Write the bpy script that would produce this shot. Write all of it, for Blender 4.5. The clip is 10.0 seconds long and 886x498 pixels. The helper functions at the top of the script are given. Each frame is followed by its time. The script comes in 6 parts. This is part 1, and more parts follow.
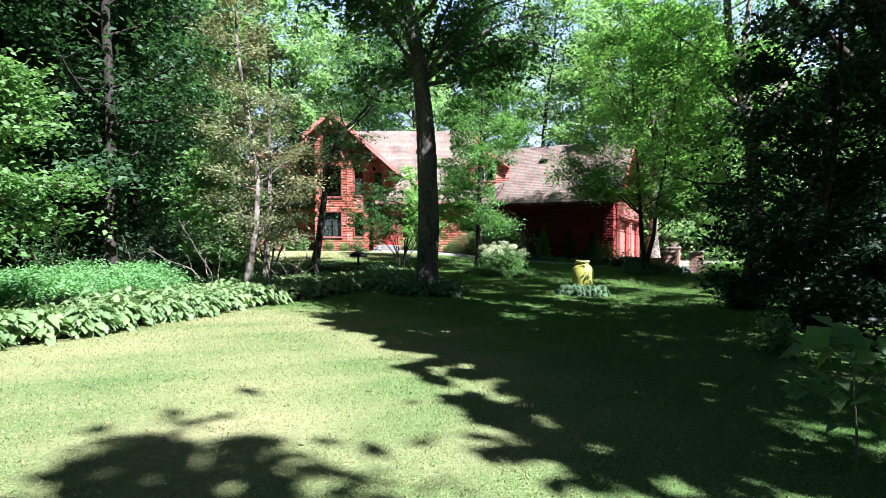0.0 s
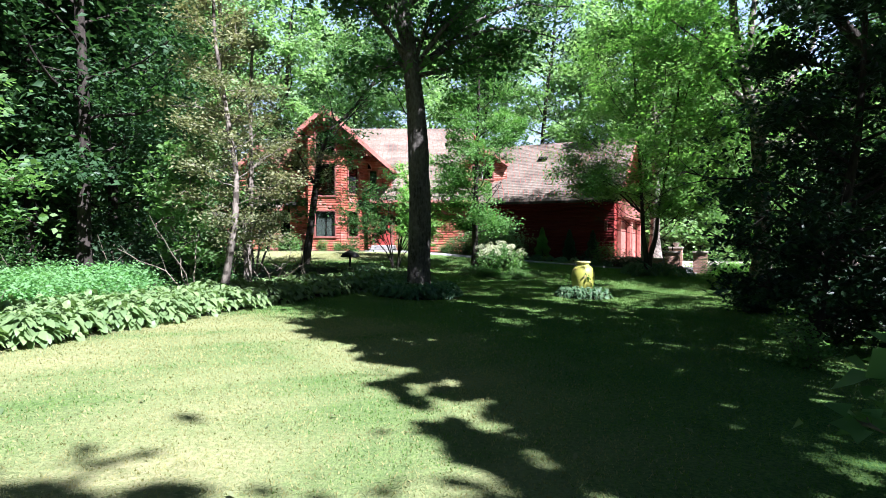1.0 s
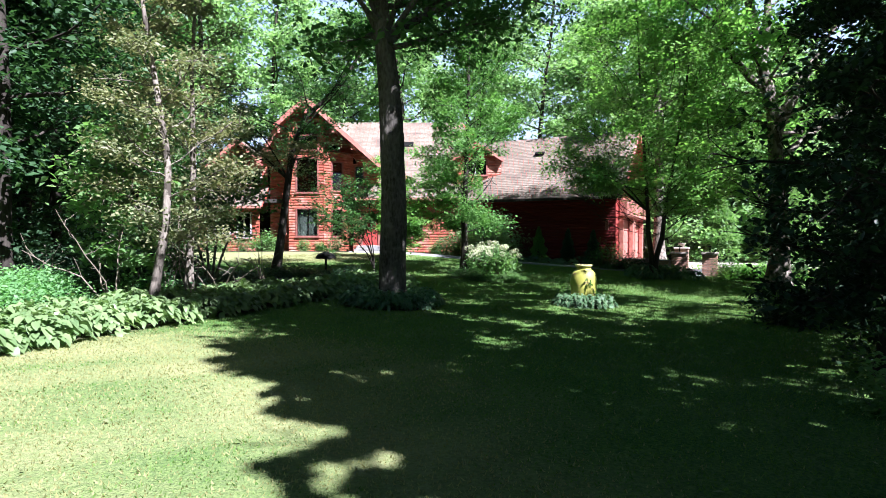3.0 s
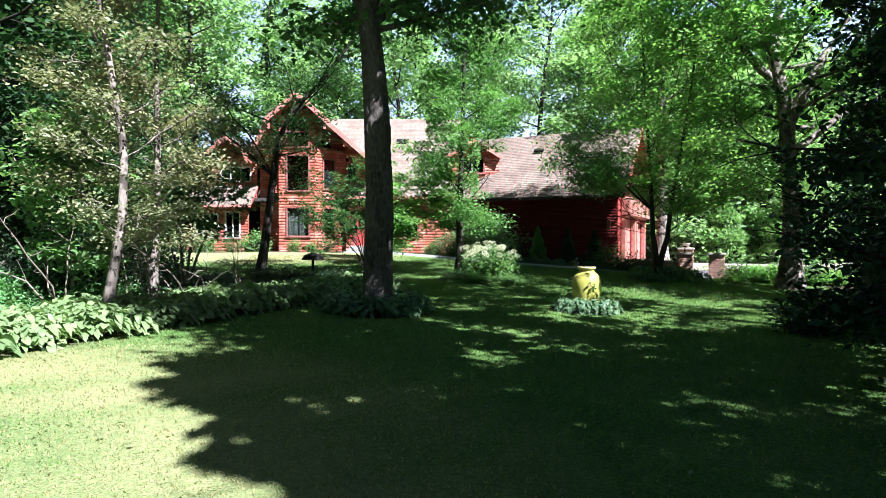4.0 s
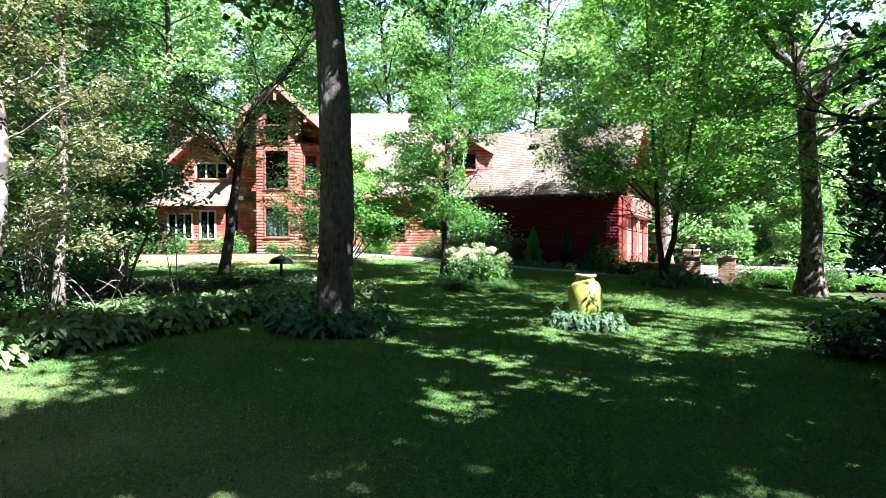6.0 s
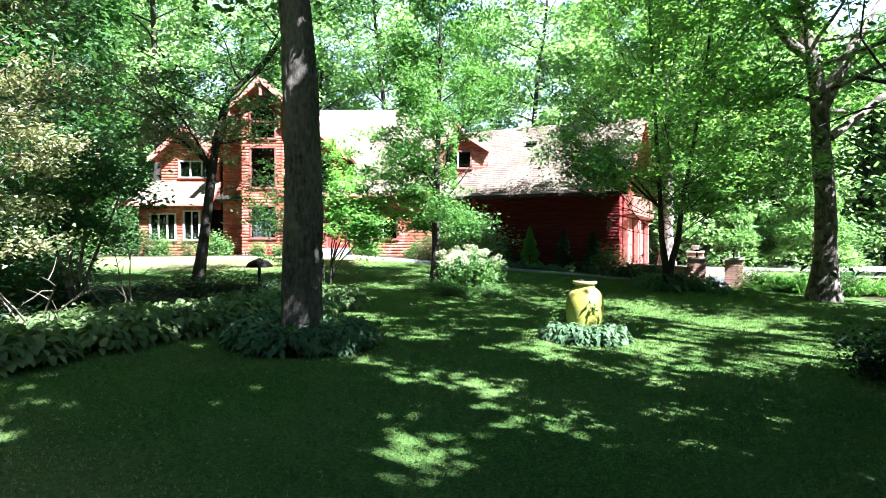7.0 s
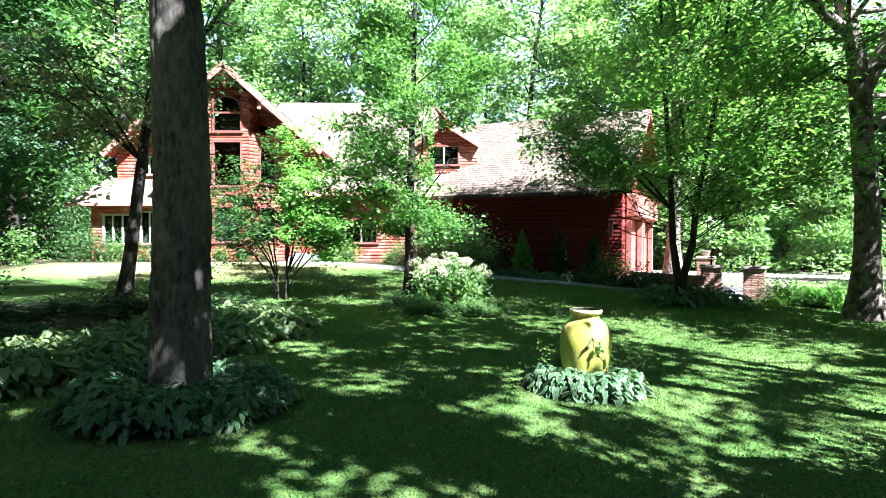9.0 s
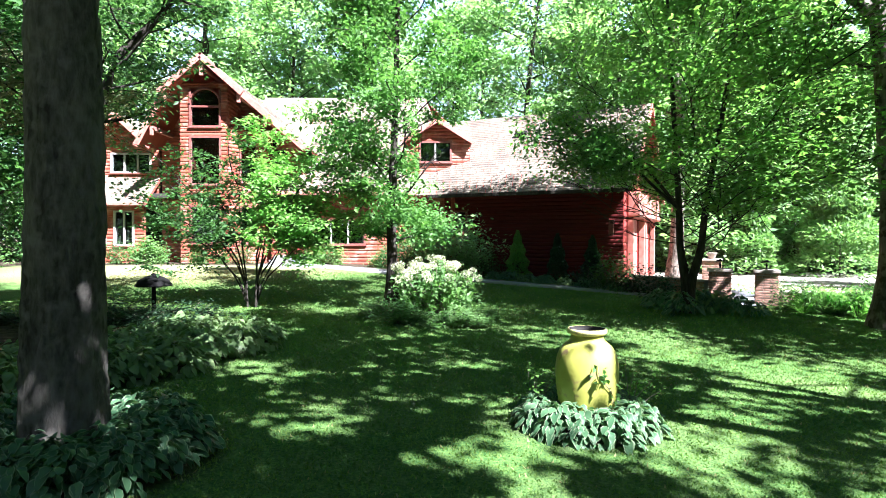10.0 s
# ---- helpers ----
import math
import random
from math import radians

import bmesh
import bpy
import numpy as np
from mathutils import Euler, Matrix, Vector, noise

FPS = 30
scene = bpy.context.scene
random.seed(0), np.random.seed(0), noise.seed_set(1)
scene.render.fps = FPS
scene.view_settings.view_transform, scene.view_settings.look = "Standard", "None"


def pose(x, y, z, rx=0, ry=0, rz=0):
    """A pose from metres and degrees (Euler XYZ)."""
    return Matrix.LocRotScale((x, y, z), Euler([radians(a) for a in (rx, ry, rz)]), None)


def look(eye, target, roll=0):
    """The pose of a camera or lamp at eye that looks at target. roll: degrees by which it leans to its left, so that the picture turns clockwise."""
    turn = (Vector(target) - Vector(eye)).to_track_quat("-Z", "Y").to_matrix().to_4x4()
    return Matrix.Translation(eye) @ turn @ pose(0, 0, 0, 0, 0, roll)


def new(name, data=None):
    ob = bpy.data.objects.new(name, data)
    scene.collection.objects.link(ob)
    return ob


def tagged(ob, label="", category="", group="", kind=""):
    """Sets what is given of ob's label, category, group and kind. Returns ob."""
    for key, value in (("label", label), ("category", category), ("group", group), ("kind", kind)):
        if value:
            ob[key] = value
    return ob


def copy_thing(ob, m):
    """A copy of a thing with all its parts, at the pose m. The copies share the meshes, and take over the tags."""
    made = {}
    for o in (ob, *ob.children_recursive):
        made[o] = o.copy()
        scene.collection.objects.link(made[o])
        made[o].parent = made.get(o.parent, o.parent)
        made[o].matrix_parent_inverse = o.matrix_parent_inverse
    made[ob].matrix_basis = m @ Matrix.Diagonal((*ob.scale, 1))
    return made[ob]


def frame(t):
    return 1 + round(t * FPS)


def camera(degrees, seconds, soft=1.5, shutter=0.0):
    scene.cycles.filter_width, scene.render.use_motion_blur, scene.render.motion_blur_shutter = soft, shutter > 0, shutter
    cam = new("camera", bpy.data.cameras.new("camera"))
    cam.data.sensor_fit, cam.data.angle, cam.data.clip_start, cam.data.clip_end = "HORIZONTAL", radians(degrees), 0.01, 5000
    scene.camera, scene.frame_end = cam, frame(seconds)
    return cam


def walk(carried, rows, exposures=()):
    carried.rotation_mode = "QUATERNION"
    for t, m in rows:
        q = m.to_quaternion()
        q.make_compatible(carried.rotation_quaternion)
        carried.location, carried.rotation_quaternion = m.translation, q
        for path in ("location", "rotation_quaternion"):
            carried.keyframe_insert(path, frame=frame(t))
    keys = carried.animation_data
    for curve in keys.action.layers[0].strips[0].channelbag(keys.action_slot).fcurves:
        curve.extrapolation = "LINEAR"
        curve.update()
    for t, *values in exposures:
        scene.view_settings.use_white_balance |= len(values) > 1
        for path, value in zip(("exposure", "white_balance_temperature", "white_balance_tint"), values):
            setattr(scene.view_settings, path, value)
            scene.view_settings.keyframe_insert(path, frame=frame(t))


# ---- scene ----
cam = camera(74.0, 10.0, soft=0.6)
# seconds, eye x, y, z, turn about x, y, z
PATH = [
    (0, -0.000, 0.000, 1.750, 89.006, 0.005, 0.011),
    (0.5, 0.103, 0.454, 1.742, 89.007, -0.011, 0.008),
    (1, 0.201, 0.930, 1.738, 89.004, -0.006, -0.020),
    (1.5, 0.326, 1.456, 1.736, 89.005, -0.016, -0.064),
    (2, 0.449, 2.021, 1.739, 88.993, -0.019, -0.114),
    (2.5, 0.575, 2.628, 1.729, 89.002, -0.017, -0.144),
    (4, 0.886, 4.443, 1.728, 89.009, -0.036, -0.275),
    (4.5, 0.985, 4.973, 1.722, 89.009, -0.037, -0.308),
    (5, 1.111, 5.491, 1.720, 89.018, -0.038, -0.339),
    (5.5, 1.256, 6.010, 1.746, 89.029, -0.053, -0.370),
    (7, 1.708, 7.782, 1.839, 88.993, 0.002, -0.495),
    (7.5, 1.859, 8.476, 1.884, 88.991, 0.012, -0.557),
    (8, 2.020, 9.202, 1.925, 88.991, 0.021, -0.599),
    (8.5, 2.189, 9.920, 1.975, 88.986, -0.005, -0.670),
    (9, 2.368, 10.617, 2.019, 88.996, -0.045, -0.723),
    (9.5, 2.541, 11.329, 2.039, 89.025, -0.034, -0.793),
    (10, 2.707, 12.078, 2.052, 89.043, -0.037, -0.891),
]
EXPOSURES = [(0.0, 2.1, 5100, 22), (2.5, 2.15, 5100, 23), (5.0, 2.45, 5100, 19), (7.5, 3.05, 5100, 17), (10.0, 2.97, 5100, 18)]
walk(cam, [(t, pose(x, y, z, rx, ry, rz)) for t, x, y, z, rx, ry, rz in PATH], EXPOSURES)

# ---- daylight ----
SUN_ELEVATION = 50.0
SUN_AZIMUTH = 137.0  # clockwise from +y
world = bpy.data.worlds.new("sky")
scene.world = world
world.use_nodes = True
wn = world.node_tree.nodes
sky = wn.new("ShaderNodeTexSky")
sky.sky_type = "NISHITA"
sky.sun_disc = False
sky.sun_elevation = radians(SUN_ELEVATION)
sky.sun_rotation = radians(SUN_AZIMUTH)
sky.dust_density = 1.2
wn["Background"].inputs["Strength"].default_value = 0.012
world.node_tree.links.new(sky.outputs["Color"], wn["Background"].inputs["Color"])
sun_dir = Vector((math.sin(radians(SUN_AZIMUTH)) * math.cos(radians(SUN_ELEVATION)),
                  math.cos(radians(SUN_AZIMUTH)) * math.cos(radians(SUN_ELEVATION)),
                  math.sin(radians(SUN_ELEVATION))))
sun_data = bpy.data.lights.new("sun", "SUN")
sun_data.energy = 5.0
sun_data.angle = radians(0.53)
sun_data.color = (1.0, 0.9, 0.75)
sun = new("sun", sun_data)
sun.matrix_world = look(sun_dir * 100, (0, 0, 0))

# ---- materials ----
def material(name, low, high, scale=4.0, detail=6.0, rough=0.8, bump=0.0, bump_scale=40.0, stretch=(1, 1, 1),
             metal=0.0, spots=None, spot_scale=1.0, spot_cut=(0.5, 0.6), spec=0.3, per_piece=0.0):
    """A surface whose colour runs between two colours at a fine and a coarse scale, with relief and stains."""
    m = bpy.data.materials.new(name)
    m.use_nodes = True
    nt = m.node_tree
    n, l = nt.nodes, nt.links
    b = n["Principled BSDF"]
    b.inputs["Roughness"].default_value = rough
    b.inputs["Metallic"].default_value = metal
    b.inputs["Specular IOR Level"].default_value = spec
    co = n.new("ShaderNodeTexCoord")
    mp = n.new("ShaderNodeMapping")
    mp.inputs["Scale"].default_value = stretch
    l.new(co.outputs["Object"], mp.inputs["Vector"])
    fine, coarse = n.new("ShaderNodeTexNoise"), n.new("ShaderNodeTexNoise")
    fine.inputs["Scale"].default_value, coarse.inputs["Scale"].default_value = scale, scale * 0.13
    fine.inputs["Detail"].default_value = detail
    coarse.inputs["Detail"].default_value = 3.0
    add = n.new("ShaderNodeMath")
    add.operation = "ADD"
    for t, k in ((fine, 0), (coarse, 1)):
        l.new(mp.outputs["Vector"], t.inputs["Vector"])
        l.new(t.outputs["Fac"], add.inputs[k])
    mr = n.new("ShaderNodeMapRange")
    mr.inputs["From Min"].default_value, mr.inputs["From Max"].default_value = 0.7, 1.3
    l.new(add.outputs[0], mr.inputs["Value"])
    mix = n.new("ShaderNodeMix")
    mix.data_type = "RGBA"
    mix.inputs["A"].default_value, mix.inputs["B"].default_value = (*low, 1), (*high, 1)
    l.new(mr.outputs["Result"], mix.inputs["Factor"])
    colour = mix.outputs["Result"]
    if spots:
        sp = n.new("ShaderNodeTexNoise")
        sp.inputs["Scale"].default_value, sp.inputs["Detail"].default_value = spot_scale, 5.0
        l.new(co.outputs["Object"], sp.inputs["Vector"])
        sr = n.new("ShaderNodeMapRange")
        sr.inputs["From Min"].default_value, sr.inputs["From Max"].default_value = spot_cut
        l.new(sp.outputs["Fac"], sr.inputs["Value"])
        sm = n.new("ShaderNodeMix")
        sm.data_type = "RGBA"
        sm.inputs["B"].default_value = (*spots, 1)
        l.new(colour, sm.inputs["A"])
        l.new(sr.outputs["Result"], sm.inputs["Factor"])
        colour = sm.outputs["Result"]
    if per_piece:
        oi = n.new("ShaderNodeObjectInfo")
        pr = n.new("ShaderNodeMapRange")
        pr.inputs["To Min"].default_value, pr.inputs["To Max"].default_value = 1 - per_piece, 1 + per_piece
        l.new(oi.outputs["Random"], pr.inputs["Value"])
        hsv = n.new("ShaderNodeHueSaturation")
        l.new(pr.outputs["Result"], hsv.inputs["Value"])
        l.new(colour, hsv.inputs["Color"])
        colour = hsv.outputs["Color"]
    l.new(colour, b.inputs["Base Color"])
    if bump:
        bt = n.new("ShaderNodeTexNoise")
        bt.inputs["Scale"].default_value, bt.inputs["Detail"].default_value = bump_scale, 8.0
        l.new(mp.outputs["Vector"], bt.inputs["Vector"])
        bp = n.new("ShaderNodeBump")
        bp.inputs["Strength"].default_value, bp.inputs["Distance"].default_value = min(bump, 1.0), 0.03
        l.new(bt.outputs["Fac"], bp.inputs["Height"])
        l.new(bp.outputs["Normal"], b.inputs["Normal"])
    return m


def leaf_material(name, dark, light, glow, through_light=0.45, rough=0.45, edge=None):
    """Leaves: each one its own shade between dark and light, and light that comes through them."""
    m = bpy.data.materials.new(name)
    m.use_nodes = True
    nt = m.node_tree
    n, l = nt.nodes, nt.links
    b = n["Principled BSDF"]
    out = n["Material Output"]
    b.inputs["Roughness"].default_value = rough
    b.inputs["Specular IOR Level"].default_value = 0.22
    geo = n.new("ShaderNodeNewGeometry")
    oi = n.new("ShaderNodeObjectInfo")
    co = n.new("ShaderNodeTexCoord")
    big = n.new("ShaderNodeTexNoise")
    big.inputs["Scale"].default_value = 0.8
    l.new(co.outputs["Object"], big.inputs["Vector"])
    s1 = n.new("ShaderNodeMath")
    s1.operation = "MULTIPLY_ADD"
    s1.inputs[1].default_value = 0.46
    l.new(geo.outputs["Random Per Island"], s1.inputs[0])
    s2 = n.new("ShaderNodeMath")
    s2.operation = "MULTIPLY_ADD"
    s2.inputs[1].default_value = 0.25
    l.new(oi.outputs["Random"], s2.inputs[0])
    s3 = n.new("ShaderNodeMath")
    s3.operation = "MULTIPLY_ADD"
    s3.inputs[1].default_value, s3.inputs[2].default_value = 1.5, -0.56
    l.new(big.outputs["Fac"], s3.inputs[0])
    l.new(s3.outputs[0], s2.inputs[2])
    l.new(s2.outputs[0], s1.inputs[2])
    mix = n.new("ShaderNodeMix")
    mix.data_type = "RGBA"
    mix.inputs["A"].default_value, mix.inputs["B"].default_value = (*dark, 1), (*light, 1)
    l.new(s1.outputs[0], mix.inputs["Factor"])
    colour = mix.outputs["Result"]
    if edge:
        uv = n.new("ShaderNodeUVMap")
        sep = n.new("ShaderNodeSeparateXYZ")
        l.new(uv.outputs["UV"], sep.inputs[0])
        er = n.new("ShaderNodeMapRange")
        er.inputs["From Min"].default_value, er.inputs["From Max"].default_value = 0.74, 0.98
        l.new(sep.outputs["X"], er.inputs["Value"])
        em = n.new("ShaderNodeMix")
        em.data_type = "RGBA"
        em.inputs["B"].default_value = (*edge, 1)
        l.new(colour, em.inputs["A"])
        l.new(er.outputs["Result"], em.inputs["Factor"])
        colour = em.outputs["Result"]
    l.new(colour, b.inputs["Base Color"])
    tr = n.new("ShaderNodeBsdfTranslucent")
    tint = n.new("ShaderNodeMix")
    tint.data_type, tint.blend_type = "RGBA", "MULTIPLY"
    tint.inputs["Factor"].default_value = 1.0
    tint.inputs["B"].default_value = (*glow, 1)
    l.new(colour, tint.inputs["A"])
    l.new(tint.outputs["Result"], tr.inputs["Color"])
    ms = n.new("ShaderNodeMixShader")
    ms.inputs["Fac"].default_value = through_light
    l.new(b.outputs["BSDF"], ms.inputs[1])
    l.new(tr.outputs["BSDF"], ms.inputs[2])
    l.new(ms.outputs[0], out.inputs["Surface"])
    return m


M = {}
M["red_log"] = material("red_stained_log", (0.22, 0.042, 0.027), (0.39, 0.125, 0.075), 3.0, rough=0.6, spec=0.2, bump=0.3, bump_scale=18, stretch=(1, 1, 6),
                        spots=(0.5, 0.26, 0.2), spot_scale=2.2, spot_cut=(0.5, 0.76))
# garage front's log: the red log darkened to carry the eave's shade
M["red_log_shaded"] = material("shaded_red_log", (0.075, 0.009, 0.009), (0.135, 0.02, 0.018), 3.0, rough=0.6, spec=0.15, bump=0.3, bump_scale=18, stretch=(1, 1, 6))
M["red_board"] = material("red_painted_board", (0.26, 0.032, 0.026), (0.4, 0.075, 0.06), 4.0, rough=0.6, bump=0.25, bump_scale=14, stretch=(6, 6, 1))
M["fascia"] = material("weathered_red_fascia", (0.33, 0.1, 0.075), (0.48, 0.22, 0.17), 5.0, rough=0.7, bump=0.2, bump_scale=20)
M["soffit"] = material("red_soffit_boards", (0.3, 0.06, 0.04), (0.38, 0.09, 0.06), 4.0, rough=0.7)
M["shingle"] = material("tan_asphalt_shingle", (0.16, 0.133, 0.102), (0.28, 0.239, 0.19), 5.0, rough=0.95, bump=0.5, bump_scale=60, spec=0.1,
                        spots=(0.13, 0.1, 0.085), spot_scale=0.9, spot_cut=(0.52, 0.75))
M["trim"] = material("red_brown_window_trim", (0.16, 0.05, 0.04), (0.28, 0.12, 0.095), 5.0, rough=0.6, bump=0.1)
M["white_frame"] = material("white_sash", (0.34, 0.32, 0.3), (0.48, 0.46, 0.43), 6.0, rough=0.4)
# near-black colour standing in for the shade inside rooms and jar
M["dark"] = material("interior_shade", (0.02, 0.018, 0.016), (0.05, 0.045, 0.04), 3.0, rough=0.9)
M["curtain"] = material("grey_curtain", (0.24, 0.23, 0.21), (0.36, 0.35, 0.32), 9.0, rough=0.9, stretch=(8, 8, 1))
M["concrete"] = material("grey_concrete", (0.2, 0.2, 0.195), (0.32, 0.32, 0.305), 6.0, rough=0.9, bump=0.3, bump_scale=50, spots=(0.22, 0.21, 0.19), spot_scale=1.5)
M["brick"] = material("weathered_brick", (0.22, 0.12, 0.085), (0.38, 0.23, 0.17), 9.0, rough=0.9, bump=0.4, bump_scale=60, per_piece=0.3)
M["mortar"] = material("mortar", (0.3, 0.28, 0.25), (0.42, 0.4, 0.36), 14.0, rough=0.95, bump=0.3)
M["cap"] = material("stone_cap", (0.3, 0.25, 0.21), (0.45, 0.39, 0.33), 8.0, rough=0.9, bump=0.3)
M["gravel"] = material("pale_gravel", (0.24, 0.215, 0.185), (0.4, 0.36, 0.31), 18.0, rough=0.95, bump=0.6, bump_scale=70)
M["iron"] = material("black_iron", (0.004, 0.004, 0.004), (0.014, 0.013, 0.012), 12.0, rough=0.8, bump=0.2, spec=0.12)
M["glaze"] = material("yellow_glaze", (0.3, 0.3, 0.04), (0.44, 0.43, 0.09), 4.0, rough=0.5, bump=0.15, bump_scale=9, spec=0.35,
                      spots=(0.24, 0.17, 0.08), spot_scale=7.0, spot_cut=(0.6, 0.7))
M["rim_clay"] = material("worn_rim", (0.46, 0.42, 0.15), (0.62, 0.57, 0.26), 14.0, rough=0.55, bump=0.3, spots=(0.28, 0.2, 0.1), spot_scale=9.0, spot_cut=(0.58, 0.7))
M["bark"] = material("grey_brown_bark", (0.034, 0.031, 0.027), (0.16, 0.147, 0.125), 9.0, rough=0.95, bump=1.0, bump_scale=9, stretch=(2.4, 2.4, 0.8), spec=0.1,
                     spots=(0.15, 0.138, 0.118), spot_scale=8.0, spot_cut=(0.5, 0.72))
M["bark_dark"] = material("dark_bark", (0.02, 0.017, 0.014), (0.07, 0.06, 0.05), 6.0, rough=0.95, bump=0.9, bump_scale=12, stretch=(3, 3, 0.6), spec=0.1)
M["bark_pale"] = material("pale_flaking_bark", (0.085, 0.072, 0.058), (0.32, 0.28, 0.23), 6.0, rough=0.9, bump=0.9, bump_scale=8, stretch=(2.4, 2.4, 0.6), spec=0.1,
                          spots=(0.07, 0.06, 0.048), spot_scale=5.0, spot_cut=(0.5, 0.6))
M["twig"] = material("dry_twig", (0.12, 0.1, 0.075), (0.26, 0.22, 0.17), 6.0, rough=0.9)
M["asphalt"] = material("weathered_asphalt", (0.1, 0.105, 0.115), (0.2, 0.205, 0.215), 30.0, rough=0.9, bump=0.4, bump_scale=120)
G = (1.35, 1.6, 0.75)
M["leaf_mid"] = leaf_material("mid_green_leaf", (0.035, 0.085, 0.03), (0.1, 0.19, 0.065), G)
M["leaf_high"] = leaf_material("canopy_leaf", (0.03, 0.075, 0.03), (0.07, 0.14, 0.05), G, 0.2)
M["leaf_bright"] = leaf_material("bright_green_leaf", (0.06, 0.145, 0.032), (0.25, 0.42, 0.1), G, 0.45)
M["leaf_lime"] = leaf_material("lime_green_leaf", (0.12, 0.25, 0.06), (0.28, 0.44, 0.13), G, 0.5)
# leaf for plants standing in shade: the shade is in its colour
M["leaf_shaded"] = leaf_material("shaded_green_leaf", (0.013, 0.032, 0.015), (0.036, 0.072, 0.03), G, 0.15)
# leaf of the distant wood, its colour paled for haze and sun
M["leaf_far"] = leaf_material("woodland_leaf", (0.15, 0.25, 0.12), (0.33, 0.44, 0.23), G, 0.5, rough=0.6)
# leaf of the near wood, darkened for the shade among the trees
M["leaf_wood_shaded"] = leaf_material("shaded_wood_leaf", (0.022, 0.056, 0.026), (0.07, 0.135, 0.055), G, 0.35)
M["leaf_ash"] = leaf_material("ash_leaf", (0.045, 0.118, 0.034), (0.19, 0.335, 0.095), G, 0.42)
M["leaf_pale"] = leaf_material("pale_green_leaf", (0.09, 0.18, 0.06), (0.22, 0.33, 0.13), G, 0.45)
M["leaf_rust"] = leaf_material("rusty_dry_leaf", (0.045, 0.115, 0.04), (0.31, 0.3, 0.16), (1.2, 1.25, 0.8), 0.4)
M["fern"] = leaf_material("fern_green", (0.09, 0.2, 0.07), (0.22, 0.39, 0.16), G, 0.45)
M["hosta"] = leaf_material("hosta_leaf", (0.09, 0.155, 0.06), (0.25, 0.33, 0.14), G, 0.3, rough=0.38)
M["hosta_edged"] = leaf_material("white_edged_hosta_leaf", (0.035, 0.09, 0.038), (0.095, 0.175, 0.08), G, 0.25, rough=0.42, edge=(0.27, 0.32, 0.19))
M["hosta_ring"] = leaf_material("deep_green_hosta_leaf", (0.036, 0.098, 0.046), (0.12, 0.225, 0.105), G, 0.25, rough=0.36, edge=(0.27, 0.35, 0.2))
M["petal"] = leaf_material("cream_petal", (0.42, 0.46, 0.27), (0.68, 0.69, 0.48), (1.05, 1.05, 0.9), 0.35)
M["grass"] = leaf_material("grass_blade", (0.06, 0.14, 0.03), (0.168, 0.255, 0.057), (1.2, 1.33, 0.75), 0.4, rough=0.6)
M["grass_dry_lit"] = leaf_material("dry_lit_grass_blade", (0.25, 0.265, 0.105), (0.34, 0.33, 0.145), (1.2, 1.2, 0.8), 0.4, rough=0.7)

haze = bpy.data.materials.new("bright_hazy_sky")
haze.use_nodes = True
hn, hl = haze.node_tree.nodes, haze.node_tree.links
hn.remove(hn["Principled BSDF"])
he, hc, hs, hr_ = hn.new("ShaderNodeEmission"), hn.new("ShaderNodeTexCoord"), hn.new("ShaderNodeSeparateXYZ"), hn.new("ShaderNodeValToRGB")
hr_.color_ramp.elements[0].color = (0.95, 0.98, 1.0, 1)
hr_.color_ramp.elements[1].color = (0.55, 0.75, 1.0, 1)
hl.new(hc.outputs["Generated"], hs.inputs[0])
hl.new(hs.outputs["Z"], hr_.inputs["Fac"])
hl.new(hr_.outputs["Color"], he.inputs["Color"])
he.inputs["Strength"].default_value = 0.3
hl.new(he.outputs[0], hn["Material Output"].inputs["Surface"])
M["haze"] = haze

# glass: panes tinted dark to put the rooms' dimness in; they also mirror the trees
gm = bpy.data.materials.new("window_glass")
gm.use_nodes = True
gb = gm.node_tree.nodes["Principled BSDF"]
gb.inputs["Base Color"].default_value = (0.16, 0.21, 0.19, 1)
gb.inputs["Transmission Weight"].default_value = 1.0
gb.inputs["Roughness"].default_value = 0.02
gb.inputs["IOR"].default_value = 1.9
M["glass"] = gm


